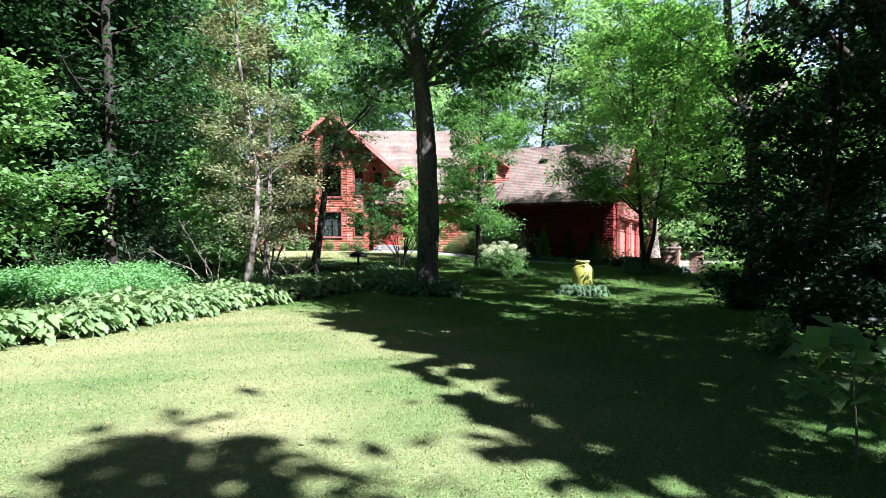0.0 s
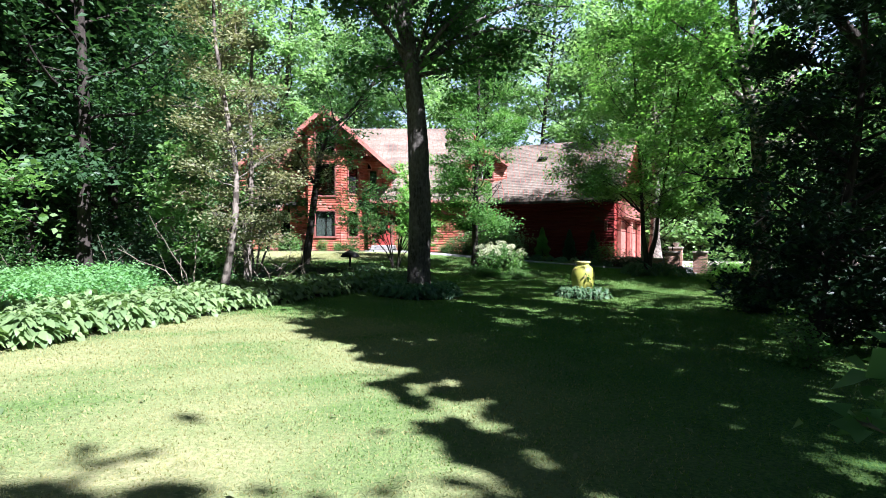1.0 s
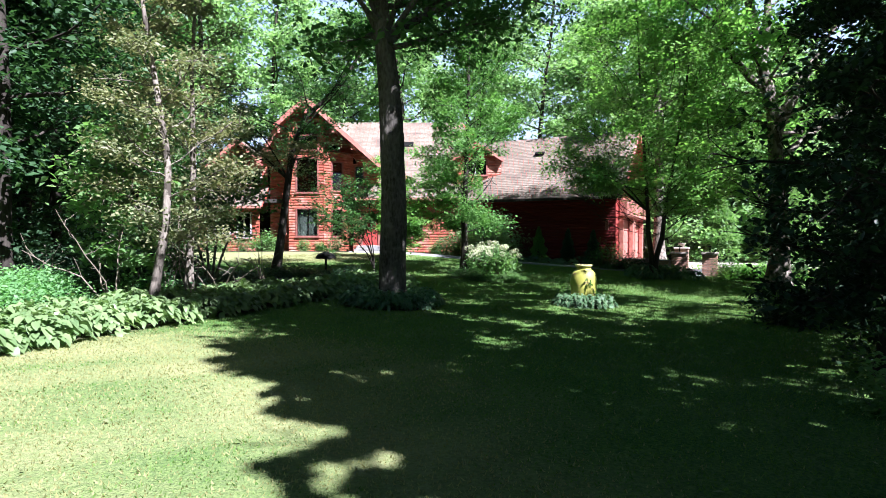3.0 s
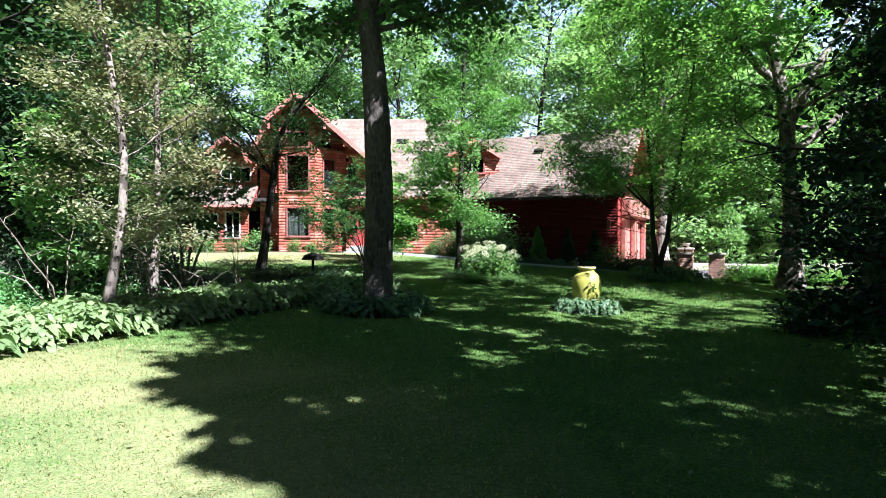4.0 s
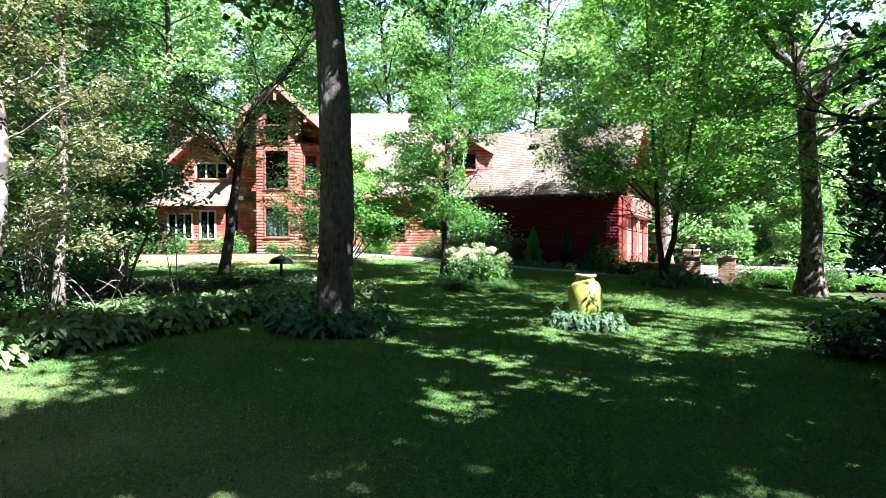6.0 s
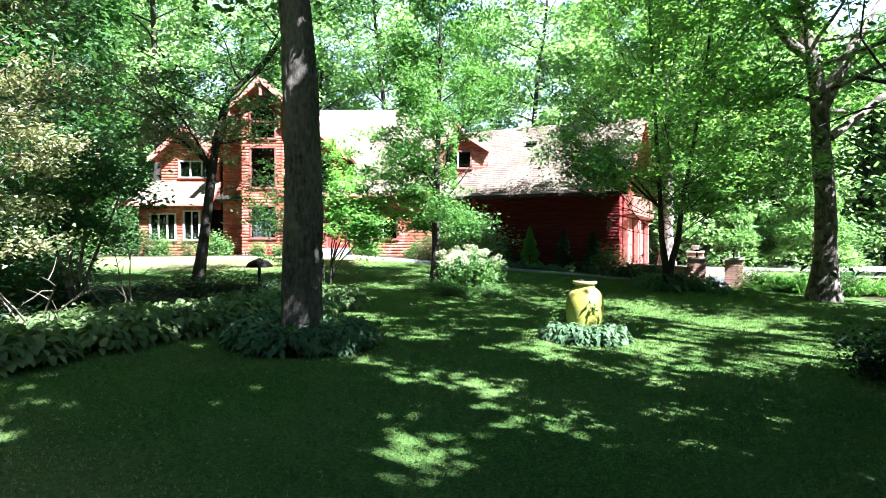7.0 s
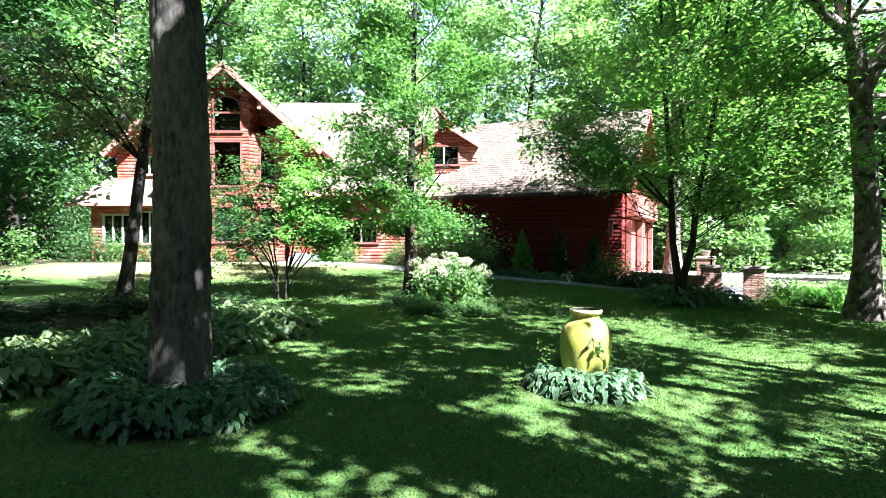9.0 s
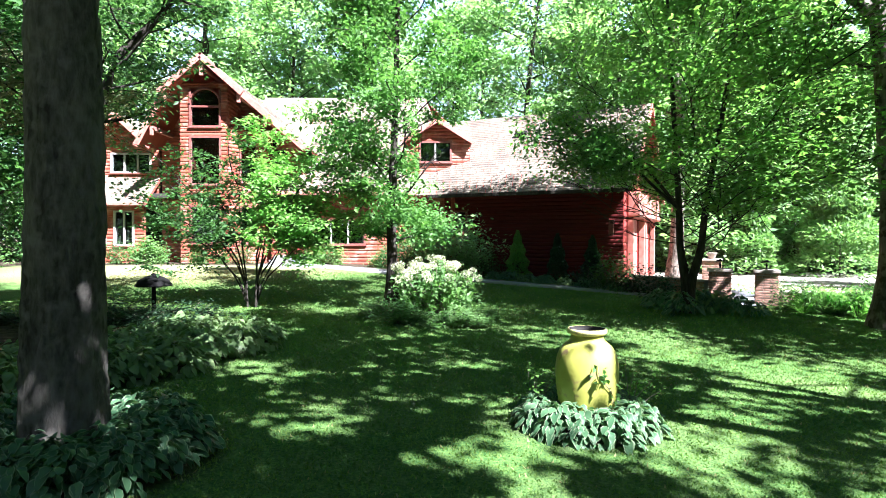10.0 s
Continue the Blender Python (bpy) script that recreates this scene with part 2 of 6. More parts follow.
def ground_material():
    m = bpy.data.materials.new("lawn_and_earth")
    m.use_nodes = True
    n, l = m.node_tree.nodes, m.node_tree.links
    b = n["Principled BSDF"]
    b.inputs["Roughness"].default_value = 0.95
    b.inputs["Specular IOR Level"].default_value = 0.1
    co = n.new("ShaderNodeTexCoord")

    def noise_tex(scale, detail, lo, hi):
        t = n.new("ShaderNodeTexNoise")
        t.inputs["Scale"].default_value, t.inputs["Detail"].default_value = scale, detail
        l.new(co.outputs["Object"], t.inputs["Vector"])
        r = n.new("ShaderNodeMapRange")
        r.inputs["From Min"].default_value, r.inputs["From Max"].default_value = lo, hi
        l.new(t.outputs["Fac"], r.inputs["Value"])
        return r.outputs["Result"]

    def blend(a, c, f):
        x = n.new("ShaderNodeMix")
        x.data_type = "RGBA"
        for key, v in (("A", a), ("B", c)):
            if isinstance(v, tuple):
                x.inputs[key].default_value = (*v, 1)
            else:
                l.new(v, x.inputs[key])
        l.new(f, x.inputs["Factor"])
        return x.outputs["Result"]

    green = blend((0.042, 0.11, 0.025), (0.118, 0.203, 0.046), noise_tex(30, 8, 0.35, 0.65))
    dry = blend((0.23, 0.25, 0.105), (0.35, 0.335, 0.165), noise_tex(22, 8, 0.35, 0.65))
    # this attribute carries the sunlit lawn's yellow as well as dryness
    dr = n.new("ShaderNodeAttribute")
    dr.attribute_name = "dry"
    patch = n.new("ShaderNodeMath")
    patch.operation = "MULTIPLY_ADD"
    patch.use_clamp = True
    patch.inputs[1].default_value = 0.22
    l.new(noise_tex(0.6, 6, 0.42, 0.72), patch.inputs[0])
    l.new(dr.outputs["Fac"], patch.inputs[2])
    lawn = blend(green, dry, patch.outputs[0])
    earth = blend((0.03, 0.024, 0.016), (0.085, 0.065, 0.042), noise_tex(9, 8, 0.35, 0.65))
    at = n.new("ShaderNodeAttribute")
    at.attribute_name = "lawn"
    l.new(blend(earth, lawn, at.outputs["Fac"]), b.inputs["Base Color"])
    bt = n.new("ShaderNodeTexNoise")
    bt.inputs["Scale"].default_value, bt.inputs["Detail"].default_value = 55, 8
    l.new(co.outputs["Object"], bt.inputs["Vector"])
    bp = n.new("ShaderNodeBump")
    bp.inputs["Strength"].default_value, bp.inputs["Distance"].default_value = 0.9, 0.04
    l.new(bt.outputs["Fac"], bp.inputs["Height"])
    l.new(bp.outputs["Normal"], b.inputs["Normal"])
    return m


M["ground"] = ground_material()

# ---- building tools ----
def smooth(a, b, x):
    t = np.clip((np.asarray(x, float) - a) / (b - a), 0, 1)
    return t * t * (3 - 2 * t)


def height(x, y):
    """The lie of the land: a lawn that falls gently from the wood to the drive, then climbs to the house."""
    x, y = np.asarray(x, float), np.asarray(y, float)
    rise = np.interp(x, [-30, -2, 6, 12, 30], [1.0, 1.0, 0.45, 0.12, 0.0])
    cross = 0.14 - 0.035 * np.clip(x, -9, 11)
    base = smooth(22, 37, y) * rise + cross * (1 - smooth(20, 32, y))
    return base + 0.02 * np.sin(x * 0.7 + 1) * np.sin(y * 0.55)


def bed_edge(y):
    """Where the lawn ends on the wooded side."""
    return np.interp(y, [-20, 4, 6.5, 8.5, 10, 12, 14, 15.4, 17, 18.2, 20, 22.0, 23.4, 24.6, 26],
                     [-9, -7.6, -6.2, -5.2, -4.75, -4.3, -3.7, -3.2, -2.6, -2.0, -0.95, -0.35, -0.3, -1.6, -14])


def dry_and_lit(x, y):
    """How far dry grass and painted sunlight pale the lawn, 0 to 1."""
    x, y = np.asarray(x, float), np.asarray(y, float)
    # faint swaths left by the mower
    along, across = 0.86 * x + 0.5 * y, -0.5 * x + 0.86 * y
    swath = 0.5 + 0.3 * np.sin(across * 5.2 + 0.6 * np.sin(along * 0.7)) + 0.2 * np.sin(across * 11.3 + 1.3 * np.sin(along * 0.5 + 1))
    blotch = np.sin(0.9 * x + 1.3 * np.sin(0.7 * y)) * np.sin(1.1 * y + 1.7 * np.sin(0.8 * x + 1)) + 0.5 * np.sin(2.3 * x - 1.1 * y + 2 * np.sin(y))
    # dry blotches plus sunlight put into colour over the open front
    front = np.clip(0.33 + 0.28 * swath + 0.2 * blotch, 0.04, 0.85) * (1 - smooth(4.2, 7.6, np.hypot((x + 3.2) / 0.8, y - 6.5)))
    # and the sunlit strip before the house, likewise as colour
    return front + 0.7 * (1 - smooth(2.0, 4.5, np.hypot((x + 7.5) / 1.8, y - 34.0)))


def mesh_of(name, verts, faces, mat=None, uvs=None, smooth_shade=False):
    me = bpy.data.meshes.new(name)
    verts = np.asarray(verts, np.float32)
    faces = np.asarray(faces, np.int32)
    nv, (nf, k) = len(verts), faces.shape
    me.vertices.add(nv)
    me.vertices.foreach_set("co", verts.ravel())
    me.loops.add(nf * k)
    me.loops.foreach_set("vertex_index", faces.ravel())
    me.polygons.add(nf)
    me.polygons.foreach_set("loop_start", np.arange(0, nf * k, k, dtype=np.int32))
    if uvs is not None:
        layer = me.uv_layers.new(name="UVMap")
        layer.data.foreach_set("uv", np.asarray(uvs, np.float32)[faces.ravel()].ravel())
    if smooth_shade:
        me.polygons.foreach_set("use_smooth", np.ones(nf, bool))
    me.update(calc_edges=True)
    if mat is not None:
        me.materials.append(mat)
    return me


def part(name, data, mat, parent, label="", kind=""):
    """Links a bmesh or mesh as one object under a thing or part."""
    if isinstance(data, bmesh.types.BMesh):
        bmesh.ops.recalc_face_normals(data, faces=data.faces)
        me = bpy.data.meshes.new(name)
        data.to_mesh(me)
        data.free()
        data = me
    if mat is not None and not data.materials:
        data.materials.append(mat)
    ob = new(name, data)
    ob.parent = parent
    return tagged(ob, label, kind=kind)


def thing(name, label, category, group="", kind="", at=None):
    ob = new(name)
    ob.empty_display_size = 0.2
    if at is not None:
        ob.location = at
    return tagged(ob, label, category, group, kind)


def add_box(bm, x0, x1, y0, y1, z0, z1, m=None, bevel=0.0):
    r = bmesh.ops.create_cube(bm, size=1.0)
    vs = r["verts"]
    for v in vs:
        v.co = Vector(((x0 + x1) / 2 + v.co.x * (x1 - x0), (y0 + y1) / 2 + v.co.y * (y1 - y0), (z0 + z1) / 2 + v.co.z * (z1 - z0)))
    if bevel:
        es = list({e for v in vs for e in v.link_edges})
        g = bmesh.ops.bevel(bm, geom=es, offset=bevel, segments=1, affect="EDGES")
        vs = list({v for f in g["faces"] for v in f.verts} | {v for v in vs if v.is_valid})
    if m is not None:
        bmesh.ops.transform(bm, matrix=m, verts=vs)
    return vs


def box_bm(*a, **k):
    bm = bmesh.new()
    add_box(bm, *a, **k)
    return bm


def turned(name, profile, mat, steps=32):
    """A body of revolution from (radius, height) pairs."""
    a = np.linspace(0, 2 * np.pi, steps, endpoint=False)
    p = np.array(profile, float)
    v = np.stack([p[:, None, 0] * np.cos(a), p[:, None, 0] * np.sin(a), np.repeat(p[:, 1:2], steps, 1)], -1).reshape(-1, 3)
    f = []
    for i in range(len(p) - 1):
        for j in range(steps):
            k = (j + 1) % steps
            f.append((i * steps + j, i * steps + k, (i + 1) * steps + k, (i + 1) * steps + j))
    return mesh_of(name, v, f, mat, smooth_shade=True)


def tube(points, radii, sides):
    """Vertices and quads of a tapering limb along a line."""
    p = np.asarray(points, float)
    r = np.asarray(radii, float)
    d = np.gradient(p, axis=0)
    d /= np.linalg.norm(d, axis=1, keepdims=True) + 1e-9
    ref = np.where(np.abs(d[:, 2:3]) > 0.9, [[1.0, 0, 0]], [[0, 0, 1.0]])
    s = np.cross(d, ref)
    s /= np.linalg.norm(s, axis=1, keepdims=True) + 1e-9
    t = np.cross(d, s)
    a = np.linspace(0, 2 * np.pi, sides, endpoint=False)
    v = p[:, None] + r[:, None, None] * (np.cos(a)[None, :, None] * s[:, None] + np.sin(a)[None, :, None] * t[:, None])
    i, j = np.meshgrid(np.arange(len(p) - 1), np.arange(sides), indexing="ij")
    k = (j + 1) % sides
    f = np.stack([i * sides + j, i * sides + k, (i + 1) * sides + k, (i + 1) * sides + j], -1).reshape(-1, 4)
    return v.reshape(-1, 3), f


def tubes_mesh(name, limbs, mat):
    vs, fs, o = [], [], 0
    for pts, rad, sides in limbs:
        v, f = tube(pts, rad, sides)
        vs.append(v)
        fs.append(f + o)
        o += len(v)
    return mesh_of(name, np.concatenate(vs), np.concatenate(fs), mat, smooth_shade=True)


def unit(v):
    return v / (np.linalg.norm(v, axis=-1, keepdims=True) + 1e-9)


def leaves_mesh(name, rng, pos, length, mat, width=0.55, flat=0.6, droop=0.25, out_from=None, facing=None):
    """Small folded leaves, two triangles each, at the places given."""
    n = len(pos)
    a = rng.uniform(0, 2 * np.pi, n)
    d = np.stack([np.cos(a), np.sin(a), rng.normal(-droop, 0.35, n)], -1)
    if out_from is not None:
        d += 0.6 * unit(pos - np.asarray(out_from))
    d = unit(d)
    nrm = unit(np.stack([rng.normal(0, 1 - flat, n), rng.normal(0, 1 - flat, n), np.ones(n)], -1))
    if facing is not None:
        nrm = unit(nrm * 0.75 + facing)
    s = unit(np.cross(d, nrm))
    nn = np.cross(s, d)
    ln = (length * rng.uniform(0.6, 1.25, n))[:, None]
    w = ln * width * 0.5
    base = pos - d * ln * 0.4
    tip = base + d * ln - nn * ln * 0.12
    mid = base + d * ln * 0.45 + nn * w * 0.25
    v = np.stack([base, mid + s * w, tip, mid - s * w], 1).reshape(-1, 3)
    i = np.arange(n)[:, None] * 4
    f = np.concatenate([i + [[0, 1, 2]], i + [[0, 2, 3]]], 1).reshape(-1, 3)
    return mesh_of(name, v, f, mat)


def broad_leaves(name, bases, dirs, lengths, widths, mat, rng, arch=0.5, rise=0.6):
    """Broad arching leaves (a grid of four by three points each): they rise from the base and bend over."""
    n = len(bases)
    u = np.array([0.0, 0.3, 0.62, 0.85, 1.0])
    w = np.array([0.12, 0.75, 1.0, 0.62, 0.02])
    ln, wd = lengths[:, None, None], widths[:, None, None]
    d = unit(np.asarray(dirs, float))
    flat = np.stack([d[:, 0], d[:, 1], np.zeros(n)], -1)
    s = np.stack([-d[:, 1], d[:, 0], np.zeros(n)], -1)
    h = (rise * u - arch * u ** 2)[None, :, None] * (0.35 + 1.3 * rng.random((n, 1, 1)))
    line = bases[:, None] + flat[:, None] * u[None, :, None] * ln + np.array([0, 0, 1.0]) * h * ln
    s = s + np.array([0, 0, 1.0]) * rng.normal(0, 0.4, (n, 1))
    half = s[:, None] * w[None, :, None] * wd * 0.5
    cup = np.array([0, 0, 1.0]) * (w[None, :, None] * wd * 0.14)
    v = np.stack([line - half + cup, line, line + half + cup], 2).reshape(-1, 3)
    uv = np.tile(np.array([[[1.0, a], [0.0, a], [1.0, a]] for a in u]).reshape(-1, 2), (n, 1))
    q = []
    for r in range(4):
        for c in range(2):
            k = r * 3 + c
            q.append((k, k + 1, k + 4, k + 3))
    f = (np.arange(n)[:, None, None] * 15 + np.array(q)[None]).reshape(-1, 4)
    return mesh_of(name, v, f, mat, uvs=uv, smooth_shade=True)


def bend(rng, start, way, length, steps=5, wobble=0.12, lift=0.15):
    """A wandering line for a limb."""
    p = [np.array(start, float)]
    d = unit(np.array(way, float))
    for _ in range(steps):
        d = unit(d + rng.normal(0, wobble, 3) + np.array([0, 0, lift / steps]))
        p.append(p[-1] + d * length / steps)
    return np.array(p)


def tree_meshes(name, seed, tall, radius, clear, crown_r, limbs, leaves, leaf, bark, leaf_mat, trunk=None, top_r=0.25, spread=0.45,
                shape=0.35, twigs=6, cloud=0.4, droop=0.25, flat=0.68, width=0.55, lift=0.25, root=1.2, flare=0.3, furrow=0.0, keep=None, limb_r=1.0):
    """Trunk-and-limb mesh and crown mesh. clear: height of the lowest limbs; shape: how high up the crown is widest (0 to 1)."""
    rng = np.random.default_rng(seed)
    if trunk is None:
        t = np.linspace(0, 1, 9)
        trunk = np.stack([np.cumsum(rng.normal(0, 0.012 * tall, 9)) * t, np.cumsum(rng.normal(0, 0.012 * tall, 9)) * t, t * tall], -1)
    trunk = np.array(trunk, float)
    h = np.linspace(0, 1, len(trunk))
    rad = radius * (1 - (1 - top_r) * h)
    rad[0] *= root
    # finer trunk with a flare at the foot
    rows = 230 if furrow else 22
    fine = np.linspace(0, 1, rows)
    tp = np.stack([np.interp(fine, h, trunk[:, k]) for k in range(3)], -1)
    tr = np.interp(fine, h, rad) * (1 + flare * np.exp(-fine * 28)) * (1 if furrow else rng.uniform(0.95, 1.05, 22))
    sets = [(tp, tr, 12)]
    anchors = []
    lo = clear / tall
    for i in range(limbs):
        q = lo + (0.97 - lo) * (i + rng.uniform(0, 0.9)) / limbs
        start = np.array([np.interp(q, h, trunk[:, k]) for k in range(3)])
        v = (q - lo) / max(1e-6, 1 - lo)
        prof = 0.35 + 0.65 * math.sin(math.pi * min(1, (v + 0.25) / (1.25) ) ** (0.9)) if v > shape else 0.6 + 0.4 * v / shape
        az = i * 2.399 + rng.uniform(-0.5, 0.5)
        el = spread * (0.4 + 1.1 * v)
        way = [math.cos(az) * math.cos(el), math.sin(az) * math.cos(el), math.sin(el)]
        ln = crown_r * prof * rng.uniform(0.75, 1.15)
        pts = bend(rng, start, way, ln, 6, 0.13, lift)
        r0 = np.interp(q, h, rad) * rng.uniform(0.3, 0.5) * limb_r
        sets.append((pts, np.linspace(r0, 0.012, 7), 6))
        for k in range(twigs):
            w = 0.3 + 0.7 * (k + rng.random()) / twigs
            f = w * 6
            a = pts[min(int(f), 5)] + (pts[min(int(f), 5) + 1] - pts[min(int(f), 5)]) * (f - int(f)) if f < 6 else pts[6]
            along = unit(pts[-1] - pts[0])
            side = unit(along * 0.6 + rng.normal(0, 0.6, 3) * [1, 1, 0.6])
            tl = ln * 0.42 * (1.15 - 0.5 * w) * rng.uniform(0.6, 1.2)
            tw = bend(rng, a, side, tl, 3, 0.2, 0.05)
            sets.append((tw, np.linspace(max(0.012, r0 * 0.28), 0.005, 4), 4))
            anchors += [tw[1], tw[2], tw[3], tw[3]]
        anchors += [pts[4], pts[5], pts[6]]
    anchors = np.array(anchors)
    # leaves stand in sprays: each spray has its own size, fullness and tilt
    full = rng.gamma(1.6, 1.0, len(anchors))
    which = rng.choice(len(anchors), leaves, p=full / full.sum())
    wide = rng.uniform(0.35, 0.95, len(anchors))[which, None]
    pos = anchors[which] + rng.normal(0, 1, (leaves, 3)) * np.array([cloud, cloud, cloud * 0.42]) * wide
    tilt = rng.normal(0, 0.55, (len(anchors), 3))
    tilt[:, 2] = np.abs(tilt[:, 2]) * 0.5
    facing = tilt[which]
    if keep is not None:
        ok = keep(pos[:, 0], pos[:, 1], pos[:, 2])
        pos, facing = pos[ok], facing[ok]
    if furrow:
        # ridged bark: the first limb of the set is the trunk, rebuilt with many sides and pushed in and out
        v, f = tube(tp, tr, 56)
        c = np.repeat(tp, 56, 0)
        d = unit(v - c)
        k = np.array([noise.noise(Vector((p[0] * 10, p[1] * 10, p[2] * 3.2))) + 0.6 * noise.noise(Vector((p[0] * 24, p[1] * 24, p[2] * 9)))
                      for p in v - c + np.stack([0 * c[:, 2], 0 * c[:, 2], c[:, 2]], -1)])
        low = np.array([noise.noise(Vector((p[0] * 3, p[1] * 3, p[2] * 0.6))) for p in v - c + np.stack([0 * c[:, 2], 0 * c[:, 2], c[:, 2]], -1)])
        v = v + d * (furrow * (0.6 - np.abs(k) * 1.8) + 0.03 * low)[:, None]
        rest = [tube(*s) for s in sets[1:]]
        vs, fs, o = [v], [f], len(v)
        for a, b in rest:
            vs.append(a)
            fs.append(b + o)
            o += len(a)
        trunk_mesh = mesh_of(name + "_trunk", np.concatenate(vs), np.concatenate(fs), bark, smooth_shade=True)
    else:
        trunk_mesh = tubes_mesh(name + "_trunk", sets, bark)
    return (trunk_mesh,
            leaves_mesh(name + "_crown", rng, pos, leaf, leaf_mat, width=width, flat=flat, droop=droop, facing=facing))


def plant_tree(name, meshes, x, y, label, category="tree", group="", turn=0.0, size=1.0, sink=0.05):
    ob = thing(name, label, category, group)
    part("trunk", meshes[0], None, ob)
    part("crown", meshes[1], None, ob)
    ob.matrix_basis = pose(x, y, float(height(x, y)) - sink, 0, 0, turn) @ Matrix.Scale(size, 4)
    return ob

# ---- ground ----
def ground():
    fine_x = np.arange(-26, 30.01, 0.35)
    fine_y = np.arange(-8, 50.01, 0.35)
    far = np.array([60.0, 110, 200, 400, 900, 2000])
    xs = np.concatenate([-far[::-1] + 0, fine_x, far])
    ys = np.concatenate([-far[::-1], fine_y, far + 10])
    gx, gy = np.meshgrid(xs, ys, indexing="xy")
    gz = height(gx, gy)
    nx, ny = len(xs), len(ys)
    i, j = np.meshgrid(np.arange(nx - 1), np.arange(ny - 1), indexing="xy")
    a = j * nx + i
    f = np.stack([a, a + 1, a + nx + 1, a + nx], -1).reshape(-1, 4)
    me = mesh_of("ground", np.stack([gx, gy, gz], -1).reshape(-1, 3), f, M["ground"], smooth_shade=True)
    inside = smooth(-0.25, 0.25, gx - bed_edge(gy)) * smooth(0.0, 1.0, 16 - gx) * smooth(0, 1, 36.5 - gy) * smooth(0, 1, gy + 12)
    ring = np.hypot(gx + 0.46, gy - 17.15)
    inside *= smooth(0.95, 1.3, ring) * smooth(0.55, 0.95, np.hypot(gx - 4.41, gy - 18.57))
    at = me.attributes.new("lawn", "FLOAT", "POINT")
    at.data.foreach_set("value", inside.ravel().astype(np.float32))
    at = me.attributes.new("dry", "FLOAT", "POINT")
    at.data.foreach_set("value", dry_and_lit(gx, gy).ravel().astype(np.float32))
    ob = new("ground", me)
    tagged(ob, "mown lawn with dry and sun-brightened patches, dark earth under the trees", "ground", kind="structure")


ground()


def ribbon(name, line, width, mat, label, category, thick=0.06, lift=0.05):
    """A paved strip that follows the land, with a raised edge."""
    p = np.array(line, float)
    t = np.linspace(0, 1, len(p))
    tt = np.linspace(0, 1, 60)
    q = np.stack([np.interp(tt, t, p[:, 0]), np.interp(tt, t, p[:, 1])], -1)
    for _ in range(12):
        q[1:-1] = (q[:-2] + 2 * q[1:-1] + q[2:]) / 4
    d = unit(np.gradient(q, axis=0))
    s = np.stack([-d[:, 1], d[:, 0]], -1) * width / 2
    rows = []
    for k, e in ((-1, -1), (-1, 1), (1, 1), (1, -1)):
        xy = q + s * k
        z = height(xy[:, 0], xy[:, 1]) + (lift if e > 0 else lift - thick - 0.1)
        rows.append(np.column_stack([xy, z]))
    v = np.stack(rows, 1).reshape(-1, 3)
    f = []
    for i in range(59):
        for c in range(3):
            a = i * 4 + c
            f.append((a, a + 1, a + 5, a + 4))
    ob = new(name, mesh_of(name, v, f, mat))
    return tagged(ob, label, category, kind="structure")


ribbon("walkway", [(-4.2, 36.6), (-2.5, 35.7), (0.8, 35.0), (5.2, 33.6), (8.45, 32.7), (10.8, 31.6), (12.4, 30.6)], 1.1, M["concrete"],
       "grey concrete garden path curving past the house", "path")
ribbon("gate_path", [(11.9, 29.6), (12.4, 30.4), (13.4, 32.2), (15.0, 35.0)], 1.15, M["asphalt"], "blue-grey asphalt path between the brick piers", "path", lift=0.04)


def drive():
    xs, ys = np.arange(13.2, 40, 0.8), np.arange(31.5, 47, 0.8)
    gx, gy = np.meshgrid(xs, ys, indexing="xy")
    wob = 0.5 * np.sin(gx * 0.8)
    gz = height(gx, gy) + 0.035
    nx, ny = len(xs), len(ys)
    i, j = np.meshgrid(np.arange(nx - 1), np.arange(ny - 1), indexing="xy")
    a = j * nx + i
    f = np.stack([a, a + 1, a + nx + 1, a + nx], -1).reshape(-1, 4)
    tagged(new("driveway", mesh_of("driveway", np.stack([gx, gy + wob, gz], -1).reshape(-1, 3), f, M["gravel"])),
           "pale sunlit gravel driveway beyond the brick piers", "driveway", kind="structure")


drive()


def backdrop():
    """Bright hazy sky far behind the wood."""
    a = np.linspace(radians(-62), radians(62), 40)
    v = np.concatenate([np.stack([900 * np.sin(a), 900 * np.cos(a), np.full(40, z)], -1) for z in (-20.0, 480.0)])
    f = [(i, i + 1, 41 + i, 40 + i) for i in range(39)]
    tagged(new("backdrop", mesh_of("backdrop", v, f, M["haze"])), "bright hazy summer sky behind the trees", "sky", kind="structure")


backdrop()

# ---- house ----
house = thing("house", "red-stained log-sided house with tan shingle roofs and gables", "house")


